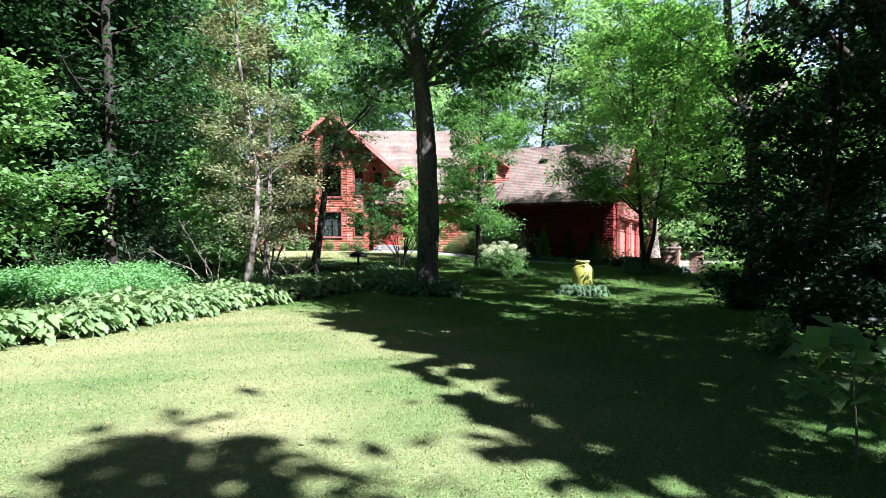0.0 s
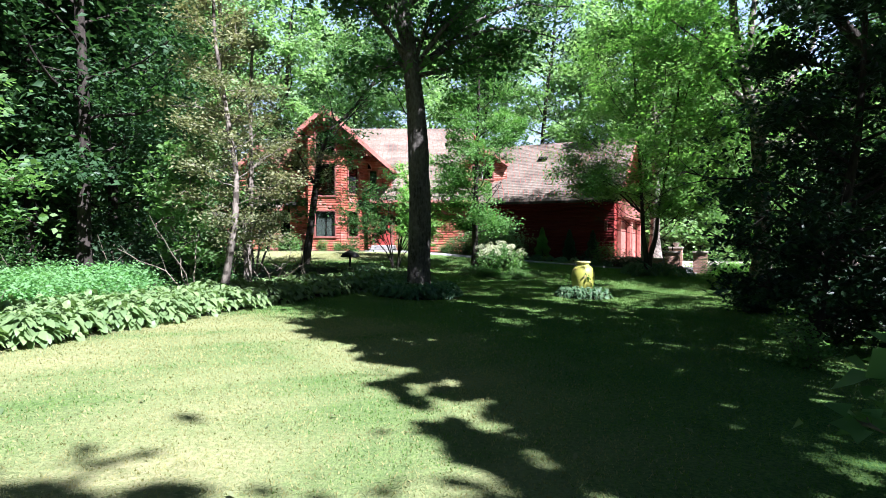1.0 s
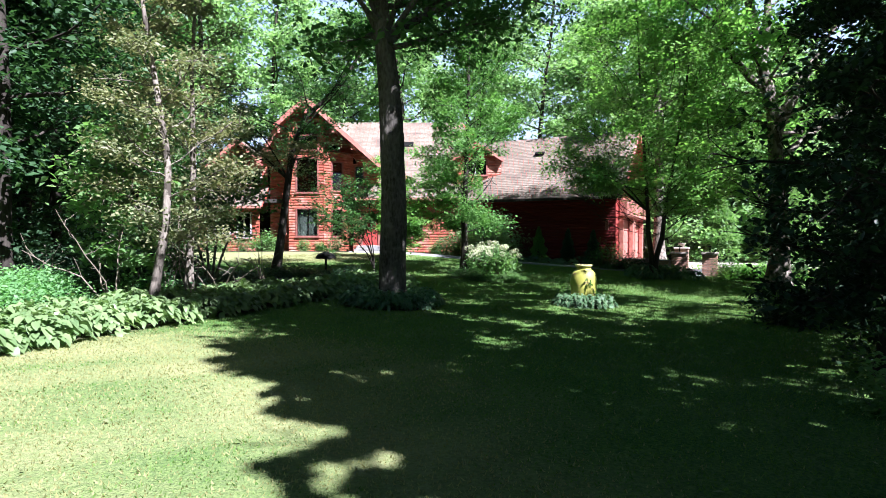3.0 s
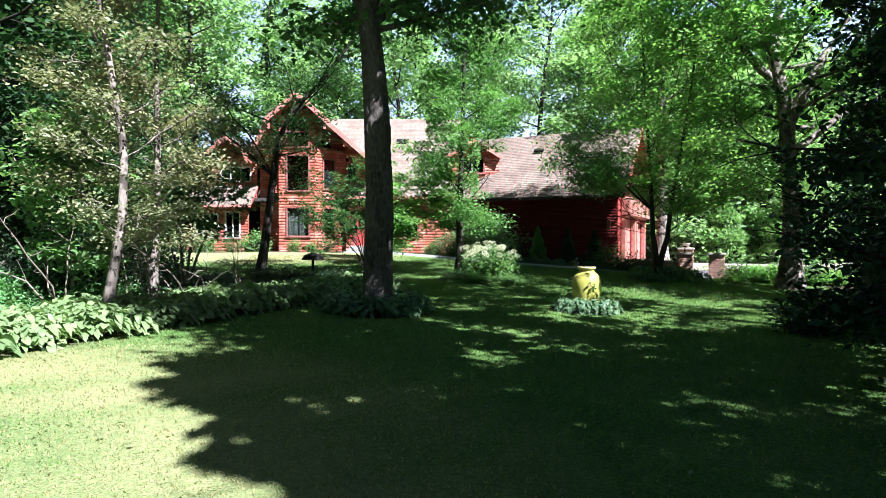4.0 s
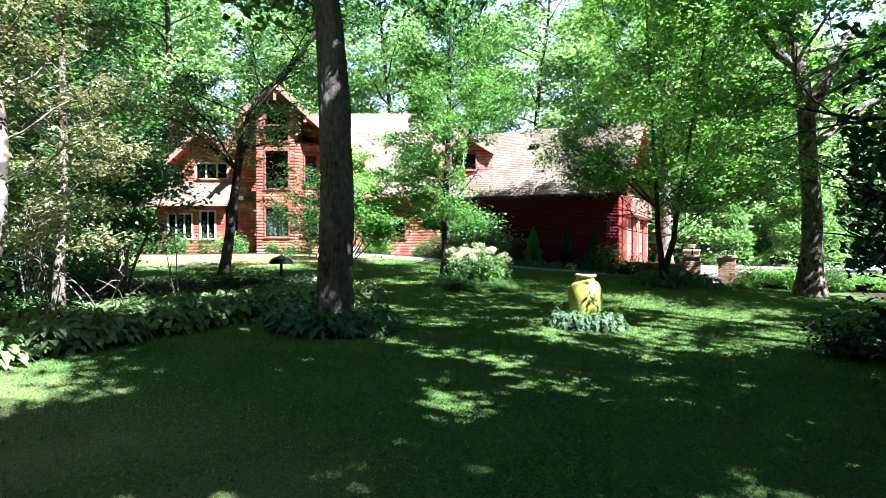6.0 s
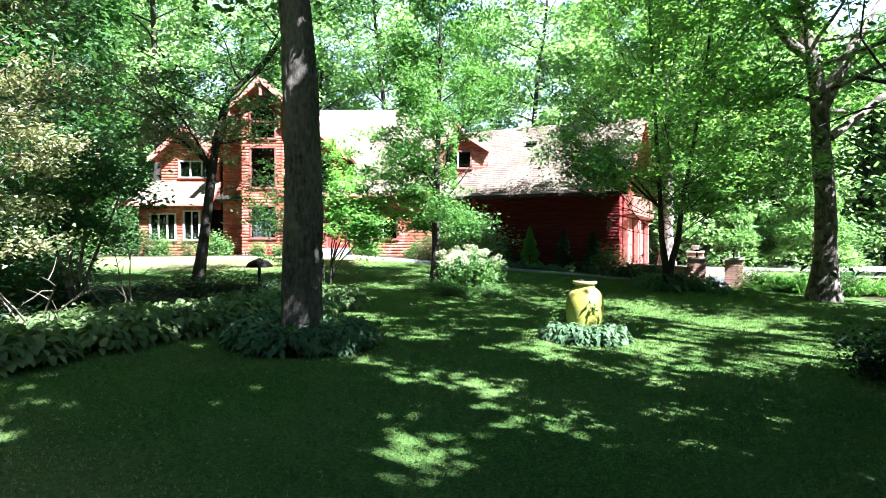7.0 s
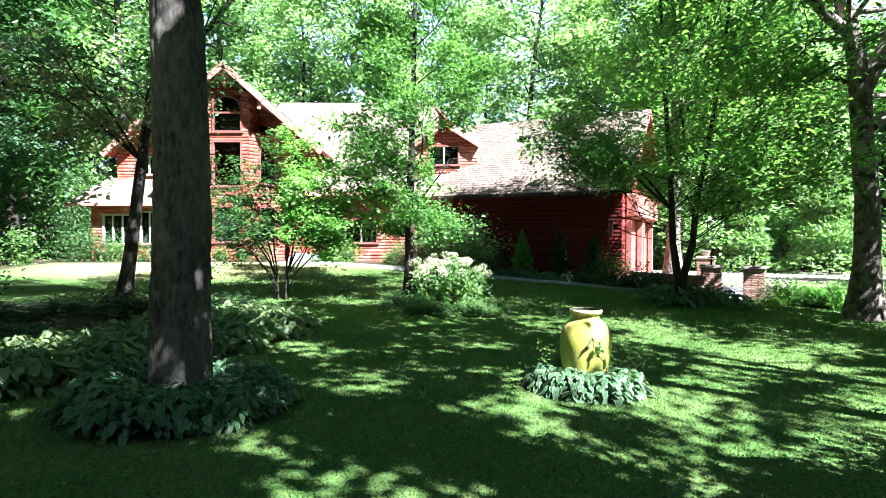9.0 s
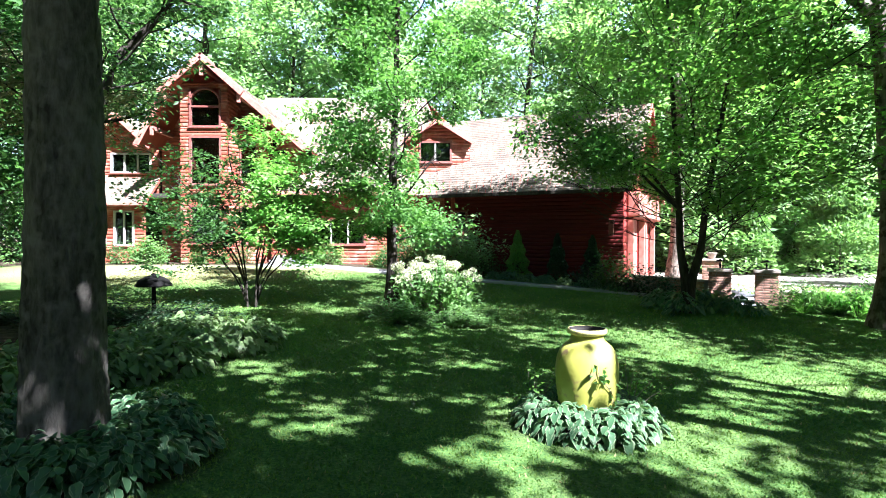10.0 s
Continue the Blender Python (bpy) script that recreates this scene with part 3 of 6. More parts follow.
class Wall:
    """A wall line on the plan: a start, a heading in degrees, a length; outside is to its right hand."""

    def __init__(self, x, y, heading, length, z0, z1, openings=(), top=None):
        self.o = Vector((x, y, 0))
        a = radians(heading)
        self.u = Vector((math.cos(a), math.sin(a), 0))
        self.n = Vector((math.sin(a), -math.cos(a), 0))
        self.length, self.z0, self.z1, self.openings, self.top = length, z0, z1, openings, top
        self.m = Matrix(((self.u.x, -self.n.x, 0, x), (self.u.y, -self.n.y, 0, y), (0, 0, 1, 0), (0, 0, 0, 1)))

    def at(self, s, out, z):
        return self.o + self.u * s + self.n * out + Vector((0, 0, z))

    def spans(self, z):
        lo, hi = 0.0, self.length
        if self.top:
            ss = [i * self.length / 400 for i in range(401)]
            ok = [s for s in ss if self.top(s) >= z]
            if not ok:
                return []
            lo, hi = ok[0], ok[-1]
        cuts = sorted((a, b) for a, b, c, d in self.openings if c < z < d)
        out, s = [], lo
        for a, b in cuts:
            if a > s:
                out.append((s, min(a, hi)))
            s = max(s, b)
        if s < hi:
            out.append((s, hi))
        return [(a, b) for a, b in out if b - a > 0.01]

    def logs(self, mat, name="log_wall", course=0.16, bulge=0.042, label=""):
        """Rounded courses outside, a flat skin inside."""
        v, f = [], []
        z = self.z0
        edges = sorted({self.z0, self.z1, *[q for o in self.openings for q in o[2:]]})
        while z < self.z1 - 0.01:
            z2 = min(z + course, self.z1)
            for e in edges:
                if z + 0.02 < e < z2 - 0.02 and abs(e - z2) > 0.03:
                    z2 = e
                    break
            prof = [(0.0, 0.0), (0.03, bulge * 0.75), (0.35, bulge), (0.7, bulge * 0.9), (0.97, bulge * 0.55), (1.0, 0.0)]
            for a, b in self.spans((z + z2) / 2):
                k = len(v)
                for w, out in prof:
                    v += [self.at(a, out, z + (z2 - z) * w), self.at(b, out, z + (z2 - z) * w)]
                for i in range(len(prof) - 1):
                    f.append((k + 2 * i, k + 2 * i + 1, k + 2 * i + 3, k + 2 * i + 2))
                k = len(v)
                v += [self.at(a, -0.16, z), self.at(b, -0.16, z), self.at(b, -0.16, z2), self.at(a, -0.16, z2)]
                f.append((k, k + 1, k + 2, k + 3))
                for s in (a, b):
                    k = len(v)
                    v += [self.at(s, bulge * 0.8, z), self.at(s, bulge * 0.8, z2), self.at(s, -0.16, z2), self.at(s, -0.16, z)]
                    f.append((k, k + 1, k + 2, k + 3))
            z = z2
        return part(name, mesh_of(name, v, f, mat), None, house, label, kind="stuff")

    def window(self, s0, s1, z0, z1, lights=1, arch=False, curtain=0.0, trim="trim", depth=0.1, label=""):
        """Frame, sill, sash bars and a pane in an opening."""
        bm = bmesh.new()
        t = 0.055
        add_box(bm, s0 - 0.03, s0 + t, -0.085, depth, z0 + t, z1 - t, self.m)
        add_box(bm, s1 - t, s1 + 0.03, -0.085, depth, z0 + t, z1 - t, self.m)
        add_box(bm, s0 - 0.03, s1 + 0.03, -0.085, depth, z0, z0 + t, self.m)
        if not arch:
            add_box(bm, s0 - 0.03, s1 + 0.03, -0.085, depth, z1 - t, z1 + 0.02, self.m)
        w = part("window", bm, M[trim], house, label or "window with red-brown wooden frame")
        part("sill", box_bm(s0 - 0.08, s1 + 0.08, -0.13, 0.02, z0 - 0.06, z0 - 0.003, self.m, bevel=0.01), M["trim"], w)
        for i in range(1, lights):
            c = s0 + (s1 - s0) * i / lights
            part("mullion", box_bm(c - 0.035, c + 0.035, -0.06, 0.06, z0 + t, z1 - t, self.m), M["white_frame"], w)
        for i in range(lights):
            a, b = s0 + (s1 - s0) * i / lights + 0.04, s0 + (s1 - s0) * (i + 1) / lights - 0.04
            pane = part("pane", box_bm(a, b, 0.0, 0.012, z0 + t - 0.01, z1 - t + 0.01, self.m), M["glass"], w)
            pane.visible_shadow = False
        if curtain:
            for a, b in ((s0 + 0.05, s0 + (s1 - s0) * curtain / 2), (s1 - (s1 - s0) * curtain / 2, s1 - 0.05)):
                n = 30
                ss = np.linspace(a, b, n)
                off = 0.2 + 0.03 * np.sin(np.arange(n) * 1.9)
                v = [self.at(s, -o, z) for s, o in zip(ss, off) for z in (z0 - 0.05, z1)]
                f = [(2 * i, 2 * i + 2, 2 * i + 3, 2 * i + 1) for i in range(n - 1)]
                part("curtain", mesh_of("curtain", v, f, M["curtain"]), None, w, "greyish pleated curtain behind glass")
        return w


def roof_plane(name, a, b, c, d, mat=None, courses=0.2, thick=0.12, label=""):
    """A slope of lapped shingle courses: a to b is the eave, d to c the ridge."""
    a, b, c, d = (Vector(p) for p in (a, b, c, d))
    nrm = (b - a).cross(d - a).normalized()
    if nrm.z < 0:
        nrm = -nrm
    n = max(2, int(((d - a).length + (c - b).length) / 2 / courses))
    rng = np.random.default_rng(int(abs(a.x * 31 + a.y * 17) * 10))
    v, f = [], []
    for i in range(n):
        u0, u1 = i / n, (i + 1) / n
        l0, r0 = a.lerp(d, u0), b.lerp(c, u0)
        l1, r1 = a.lerp(d, min(1, u1 + 0.1 / n)), b.lerp(c, min(1, u1 + 0.1 / n))
        tabs = max(3, int((r0 - l0).length / 0.32))
        for t in range(tabs):
            t0, t1 = t / tabs, (t + 1) / tabs - 0.02 / max(1, (r0 - l0).length)
            up = 0.005 + 0.008 * rng.random()
            k = len(v)
            v += [l0.lerp(r0, t0) + nrm * up, l0.lerp(r0, t1) + nrm * up, l1.lerp(r1, t1) + nrm * 0.004, l1.lerp(r1, t0) + nrm * 0.004,
                  l0.lerp(r0, t0) - nrm * 0.0, l0.lerp(r0, t1) - nrm * 0.0]
            f += [(k, k + 1, k + 2, k + 3), (k + 4, k + 5, k + 1, k)]
    part(name, mesh_of(name, v, f, mat or M["shingle"]), None, house, label)
    bm = bmesh.new()
    vs = [bm.verts.new(p - nrm * o) for o in (0.002, thick) for p in (a, b, c, d)]
    bm.faces.new(vs[:4])
    bm.faces.new(vs[4:])
    for i in range(4):
        j = (i + 1) % 4
        bm.faces.new((vs[i], vs[j], vs[4 + j], vs[4 + i]))
    part("roof_deck", bm, M["soffit"], house)


def beam(name, a, b, w, h, mat, label="", parent=None):
    """A board from a to b, w thick and h high."""
    a, b = Vector(a), Vector(b)
    d = b - a
    z = Vector((0, 0, 1)) if abs(d.normalized().z) < 0.95 else Vector((1, 0, 0))
    x = d.normalized()
    y = z.cross(x).normalized()
    up = x.cross(y)
    m = Matrix(((x.x, y.x, up.x, a.x), (x.y, y.y, up.y, a.y), (x.z, y.z, up.z, a.z), (0, 0, 0, 1)))
    return part(name, box_bm(0, d.length, -w / 2, w / 2, -h / 2, h / 2, m, bevel=0.012), mat, parent or house, label)


LOG = M["red_log"]
# main gable: wall, with a projecting bay
GX, GZ, PITCH = -7.05, 9.8, 0.885
GW = 39.3
g_open = [(5.15, 5.7, 4.6, 6.2), (5.15, 5.7, 1.75, 3.4)]
gable = Wall(-9.75, GW, 0, 6.6, 0.6, 9.4, g_open, top=lambda s: GZ - 0.25 - PITCH * abs(s - 2.65))
gable.logs(LOG, label="red horizontal log siding")
for o in g_open:
    gable.window(*o)
# quarter-round lights under the right rake
for s, z in ((3.65, 6.95), (4.7, 6.25)):
    bm = bmesh.new()
    ang = [i * math.pi / 16 for i in range(9)]
    outer = [(s + 0.62 * math.cos(q), z + 0.55 * math.sin(q)) for q in ang]
    vs = [bm.verts.new(gable.at(x, 0.085, zz)) for x, zz in [(s, z)] + outer]
    bm.faces.new(vs)
    bmesh.ops.solidify(bm, geom=bm.faces[:], thickness=0.02)
    w = part("window", bm, M["glass"], house, "quarter-round pane under the gable rake")
    for i in range(8):
        beam("frame", gable.at(outer[i][0], 0.09, outer[i][1]), gable.at(outer[i + 1][0], 0.09, outer[i + 1][1]), 0.06, 0.06, M["fascia"], parent=w)
    beam("frame", gable.at(s, 0.09, z), gable.at(s + 0.62, 0.09, z), 0.06, 0.06, M["fascia"], parent=w)

# bay tower
b_open = [(0.42, 1.72, 1.85, 3.5), (0.42, 1.72, 4.4, 6.45), (0.42, 1.72, 6.87, 8.5)]
bay = Wall(-8.18, 37.6, 0, 2.0, 0.6, 8.75, b_open)
bay.logs(LOG, "bay_front")
bay.window(*b_open[0], curtain=0.95)
bay.window(*b_open[1])
# arched top window: two lights below a round head
aw = bay.window(0.42, 1.72, 6.87, 8.5, arch=True, label="tall window with a round arched head")
part("transom", box_bm(0.45, 1.69, -0.07, 0.05, 7.7, 7.78, bay.m), M["trim"], aw)
for i in range(12):
    q0, q1 = math.pi * i / 12, math.pi * (i + 1) / 12
    p0 = bay.at(1.07 - 0.65 * math.cos(q0), 0.06, 7.85 + 0.65 * math.sin(q0))
    p1 = bay.at(1.07 - 0.65 * math.cos(q1), 0.06, 7.85 + 0.65 * math.sin(q1))
    beam("arch_trim", p0, p1, 0.14, 0.08, M["trim"], parent=aw)
for side in (-1, 1):
    bm = bmesh.new()
    ang = [math.pi / 2 * i / 8 for i in range(9)]
    edge = [(1.07 + side * 0.65 * math.cos(q), 7.85 + 0.65 * math.sin(q)) for q in ang]
    vs = [bm.verts.new(bay.at(1.07 + side * 0.66, 0.055, 8.52))] + [bm.verts.new(bay.at(x, 0.055, z)) for x, z in edge]
    bm.faces.new(vs)
    bmesh.ops.solidify(bm, geom=bm.faces[:], thickness=0.08)
    part("spandrel", bm, M["red_board"], aw)
Wall(-8.18, GW, -90, GW - 37.6, 0.6, 8.5, [(0.5, 1.1, 1.85, 3.4), (0.5, 1.1, 4.55, 6.2)]).logs(LOG, "bay_side")
side_bay = Wall(-8.18, GW, -90, GW - 37.6, 0.6, 8.5)
for z0, z1 in ((1.85, 3.4), (4.55, 6.2)):
    side_bay.window(0.5, 1.1, z0, z1)
facet_open = [(0.55, 1.4, 1.85, 3.5), (0.55, 1.4, 4.55, 6.3)]
facet = Wall(-6.18, 37.6, 48, 2.28, 0.6, 6.85, facet_open)
facet.logs(LOG, "bay_facet")
for o in facet_open:
    facet.window(*o)
Wall(-6.18, 37.6, 90, GW - 37.6, 6.85, 8.7).logs(LOG, "bay_side")
bm = bmesh.new()
pts = [(-6.15, 37.5, 6.86), (-4.55, 39.28, 6.86), (-6.15, 39.28, 7.2)]
vs = [bm.verts.new(p) for p in pts]
bm.faces.new(vs)
bmesh.ops.solidify(bm, geom=bm.faces[:], thickness=0.06)
part("bay_roof", bm, M["fascia"], house)

# gable roof: a short projecting peak before wider slopes, the left one steeper
ez = GZ - PITCH * 4.25
roof_plane("roof", (GX + 4.25, 37.15, ez), (GX + 4.25, 40.9, ez), (GX, 46.0, GZ), (GX, 37.15, GZ), label="tan shingle gable roof")
roof_plane("roof", (GX - 1.6, 37.15, GZ - PITCH * 1.6), (GX - 1.6, 46.0, GZ - PITCH * 1.6), (GX, 46.0, GZ), (GX, 37.15, GZ))
roof_plane("roof", (-9.85, 37.15, 6.15), (-9.85, 46.0, 6.15), (GX - 1.6, 46.0, GZ - PITCH * 1.6), (GX - 1.6, 37.15, GZ - PITCH * 1.6))
for side in (-1, 1):
    top, mid = (GX, 36.92, GZ + 0.02), (GX + side * 1.75, 36.92, GZ - PITCH * 1.75)
    low = (GX + 4.3, 37.1, GZ - PITCH * 4.3) if side > 0 else (-9.88, 37.1, 6.1)
    roof_plane("roof", (mid[0], 36.88, mid[2] + 0.04), (mid[0], 37.6, mid[2] + 0.04), (GX, 37.6, GZ + 0.06), (GX, 36.88, GZ + 0.06))
    beam("rake_board", (top[0], 36.85, top[2] - 0.12), (mid[0], 36.85, mid[2] - 0.1), 0.06, 0.26, M["fascia"])
    beam("rake_board", (mid[0] - side * 0.1, 37.1, mid[2] - 0.05), (low[0], 37.1, low[2] - 0.13), 0.06, 0.26, M["fascia"])
    for k, yy in ((1.55, 36.95), (2.6, 37.2)):
        x = GX + side * (k if side > 0 or k < 2 else 2.2)
        z = GZ - PITCH * k - (0.35 if side > 0 or k < 2 else 0.75)
        beam("bracket", (x, yy, z), (x, GW, z), 0.15, 0.17, M["fascia"], "projecting beam end")
        beam("bracket_post", (x, yy + 0.06, z - 0.3), (x, yy + 0.06, z), 0.13, 0.13, M["fascia"])
beam("bracket", (GX, 36.95, GZ - 0.5), (GX, GW, GZ - 0.5), 0.16, 0.18, M["fascia"])
beam("bracket_post", (GX, 37.0, GZ - 0.9), (GX, 37.0, GZ - 0.4), 0.14, 0.14, M["fascia"])

# left wing: small gable above a shed roof
LX, LZ, LP = -11.6, 7.75, 0.92
lw_open = [(0.95, 2.75, 5.1, 6.0)]
lw = Wall(-13.1, 39.5, 0, 3.1, 3.4, 7.6, lw_open, top=lambda s: LZ - 0.2 - LP * abs(s - 1.5))
lw.logs(LOG)
lw.window(*lw_open[0], lights=3, trim="white_frame")
for side in (-1, 1):
    half = 1.85 if side < 0 else 1.6
    e = (LX + side * half, LZ - LP * half)
    roof_plane("roof", (e[0], 38.75, e[1]), (e[0], 45, e[1]), (LX, 45, LZ), (LX, 38.75, LZ))
    beam("rake_board", (LX, 38.72, LZ - 0.1), (e[0], 38.72, e[1] - 0.1), 0.06, 0.26, M["fascia"])
Wall(-13.1, 46, -90, 6.5, 0.6, 6.3).logs(LOG)
ll_open = [(0.55, 1.9, 1.75, 3.15), (2.3, 3.15, 1.75, 3.3)]
ll = Wall(-13.85, 38.6, 0, 3.6, 0.55, 3.75, ll_open)
ll.logs(LOG)
ll.window(*ll_open[0], lights=3, curtain=0.5, trim="white_frame")
ll.window(*ll_open[1], lights=2, curtain=0.95, trim="white_frame")
Wall(-13.85, 46, -90, 7.4, 0.55, 3.75).logs(LOG)
roof_plane("roof", (-14.7, 38.0, 3.65), (-9.9, 38.0, 3.65), (-9.9, 39.55, 4.95), (-13.6, 39.55, 4.95), label="low shed roof of tan shingles")
roof_plane("roof", (-14.7, 46.0, 3.65), (-14.7, 38.0, 3.65), (-13.3, 39.55, 4.95), (-13.3, 46, 4.95))
beam("gutter", (-14.7, 37.98, 3.58), (-9.9, 37.98, 3.58), 0.08, 0.13, M["fascia"])

# middle section: entry, long window and main roof
mid_open = [(0.55, 1.5, 1.35, 3.4), (1.9, 4.2, 1.8, 2.95)]
midw = Wall(-4.6, 38.7, 0, 8.4, 0.4, 4.4, mid_open)
midw.logs(LOG, label="red horizontal log siding")
midw.window(*mid_open[1], lights=3)
door = part("door", box_bm(0.6, 1.45, -0.02, 0.05, 1.36, 3.35, midw.m, bevel=0.01), M["red_board"], house, "dark red panelled front door")
part("door_glass", box_bm(0.75, 1.3, -0.04, 0.0, 2.3, 3.15, midw.m), M["glass"], door)
part("handle", box_bm(1.32, 1.38, -0.07, -0.02, 2.2, 2.34, midw.m, bevel=0.01), M["iron"], door)
part("door_frame", box_bm(0.42, 0.56, -0.08, 0.1, 1.3, 3.5, midw.m), M["trim"], house)
part("door_frame", box_bm(1.49, 1.63, -0.08, 0.1, 1.3, 3.5, midw.m), M["trim"], house)
RIDGE_Y, RIDGE_Z, EAVE_Y, EAVE_Z = 46.3, 10.2, 38.1, 4.15
roof_plane("roof", (-4.4, EAVE_Y, EAVE_Z), (4.2, EAVE_Y, EAVE_Z), (2.2, RIDGE_Y, RIDGE_Z), (-4.4, RIDGE_Y, RIDGE_Z), label="long tan shingle main roof")
roof_plane("roof", (-7.0, 53.0, 4.2), (9.0, 53.0, 4.2), (2.2, RIDGE_Y, RIDGE_Z), (-7.0, RIDGE_Y, RIDGE_Z))
roof_plane("roof", (-7.0, 40.0, EAVE_Z + 1.9 * 0.738), (-4.4, 40.0, EAVE_Z + 1.9 * 0.738), (-4.4, RIDGE_Y, RIDGE_Z), (-7.0, RIDGE_Y, RIDGE_Z))
beam("gutter", (-4.4, EAVE_Y - 0.03, EAVE_Z - 0.08), (3.4, EAVE_Y - 0.03, EAVE_Z - 0.08), 0.09, 0.14, M["fascia"])
for x, y in ((-1.6, 43.5),):
    z = EAVE_Z + (y - EAVE_Y) * 0.738
    tilt = pose(x, y, z + 0.03, math.degrees(math.atan(0.738)))
    part("skylight", box_bm(-0.4, 0.4, -0.3, 0.3, 0, 0.05, tilt, bevel=0.015), M["iron"], house, "dark flat skylight")
# dormer
DX0, DX1, DY, DZ = 1.4, 4.35, 39.35, 4.7
d_open = [(0.65, 2.1, 5.6, 6.55)]
dorm = Wall(DX0, DY, 0, DX1 - DX0, DZ, 7.4, d_open, top=lambda s: 7.45 - 0.62 * abs(s - 1.47))
dorm.logs(LOG, "dormer_wall")
dorm.window(*d_open[0], lights=2)
Wall(DX1, DY, 90, 2.6, DZ, 6.5).logs(LOG, "dormer_side")
Wall(DX0, DY + 2.6, -90, 2.6, DZ, 6.5).logs(LOG, "dormer_side")
for side in (-1, 1):
    cx = (DX0 + DX1) / 2
    e = (cx + side * 1.62, 7.55 - 0.62 * 1.62)
    roof_plane("dormer_roof", (e[0], DY - 0.4, e[1]), (e[0], DY + 3.4, e[1]), (cx, DY + 3.4, 7.55), (cx, DY - 0.4, 7.55))
    beam("rake_board", (cx, DY - 0.42, 7.48), (e[0], DY - 0.42, e[1] - 0.07), 0.05, 0.2, M["fascia"])

# garage wing, turned away from the rest
AX, AY, TURN_G, GL = 3.2, 38.5, -27.0, 7.75
gfront = Wall(AX, AY, TURN_G, GL, 0.0, 4.2, [(0.25, 1.1, 1.9, 3.3)])
# the eave's shade is put into this wall's log colour
gfront.logs(M["red_log_shaded"], "garage_wall", label="red log wall, darkened in colour for the eave's shade")
gfront.window(0.25, 1.1, 1.9, 3.3, lights=2)
DEEP = 9.6
e_open = [(1.0, 3.9, 0.1, 2.9), (4.9, 7.8, 0.1, 2.9)]
corner = gfront.at(GL, 0, 0)
gend = Wall(corner.x, corner.y, TURN_G + 90, DEEP, 0.0, 8.4, e_open, top=lambda s: 8.1 - 0.79 * abs(s - DEEP / 2))
gend.logs(M["red_board"], "garage_end_wall", course=0.3, bulge=0.03, label="sunlit red boarded gable end")
for a, b, c, d in e_open:
    dd = part("garage_door", box_bm(a + 0.05, b - 0.05, 0.02, 0.1, c, d, gend.m), M["fascia"], house, "faded red panelled garage door")
    for i in range(4):
        part("door_panel", box_bm(a + 0.1, b - 0.1, -0.01, 0.025, c + 0.06 + i * 0.69, c + 0.68 + i * 0.69, gend.m, bevel=0.015), M["fascia"], dd)
    part("valance", box_bm(a - 0.35, b + 0.35, -0.55, -0.06, d + 0.05, d + 1.05, gend.m, bevel=0.05), M["fascia"], house, "boxed red valance over a garage door")
    for s in (a - 0.3, b + 0.05):
        part("post", box_bm(s, s + 0.22, -0.3, -0.06, 0.0, d + 0.05, gend.m, bevel=0.02), M["fascia"], house)


def g_at(s, out, z):
    return gfront.at(s, out, z)


roof_plane("garage_roof", g_at(-1.2, 1.05, 3.97), g_at(GL + 0.5, 1.05, 3.97), g_at(GL + 0.5, -DEEP / 2, 8.3), g_at(-4.0, -DEEP / 2, 8.3), label="tan shingle garage roof")
roof_plane("garage_roof", g_at(GL + 0.5, -DEEP - 0.55, 4.1), g_at(-4.0, -DEEP - 0.55, 4.1), g_at(-4.0, -DEEP / 2, 8.3), g_at(GL + 0.5, -DEEP / 2, 8.3))
beam("gutter", g_at(-0.3, 1.08, 3.9), g_at(GL + 0.5, 1.08, 3.9), 0.09, 0.14, M["bark_dark"])
for o0, z0, o1, z1 in ((1.05, 3.87, -DEEP / 2, 8.2), (-DEEP - 0.55, 4.0, -DEEP / 2, 8.2)):
    beam("rake_board", g_at(GL + 0.53, o0, z0), g_at(GL + 0.53, o1, z1), 0.05, 0.22, M["fascia"])
tilt = Matrix.Translation(g_at(2.6, -2.9, 7.0)) @ pose(0, 0, 0, 0, 0, TURN_G) @ pose(0, 0, 0, 38)
part("roof_vent", box_bm(-0.3, 0.3, -0.12, 0.12, 0, 0.12, tilt, bevel=0.02), M["iron"], house, "low dark roof vent")
# lantern by the garage corner, back and inner walls
lamp = part("wall_lamp", box_bm(GL - 0.5, GL - 0.32, -0.3, -0.12, 2.2, 2.75, gfront.m, bevel=0.02), M["trim"], house, "pale wall lantern on an iron bracket")
part("bracket_arm", box_bm(GL - 0.5, GL - 0.3, -0.24, 0.0, 2.76, 2.8, gfront.m), M["iron"], lamp)
Wall(16.0, 53.0, 180, 30.0, 0.0, 4.6).logs(M["red_board"], "back_wall", course=0.4)
# unseen inner wall and floors, coloured near-black so the rooms look unlit
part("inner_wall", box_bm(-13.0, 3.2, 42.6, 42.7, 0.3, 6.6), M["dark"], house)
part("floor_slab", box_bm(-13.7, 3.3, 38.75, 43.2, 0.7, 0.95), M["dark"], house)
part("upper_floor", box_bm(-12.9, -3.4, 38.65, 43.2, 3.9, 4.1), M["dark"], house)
beam("porch_post", (3.55, 37.95, 0.4), (3.55, 37.95, 4.0), 0.16, 0.16, M["red_board"])
# entry steps
steps = thing("entry_steps", "grey concrete entry steps before the front door", "steps")
for i in range(3):
    part("step", box_bm(-4.5 + 0.1 * i, -2.7 - 0.05 * i, 37.15 + 0.34 * i, 38.62, 0.6, 0.98 + 0.17 * i, bevel=0.015), M["concrete"], steps)

# ---- garden masonry and ornaments ----


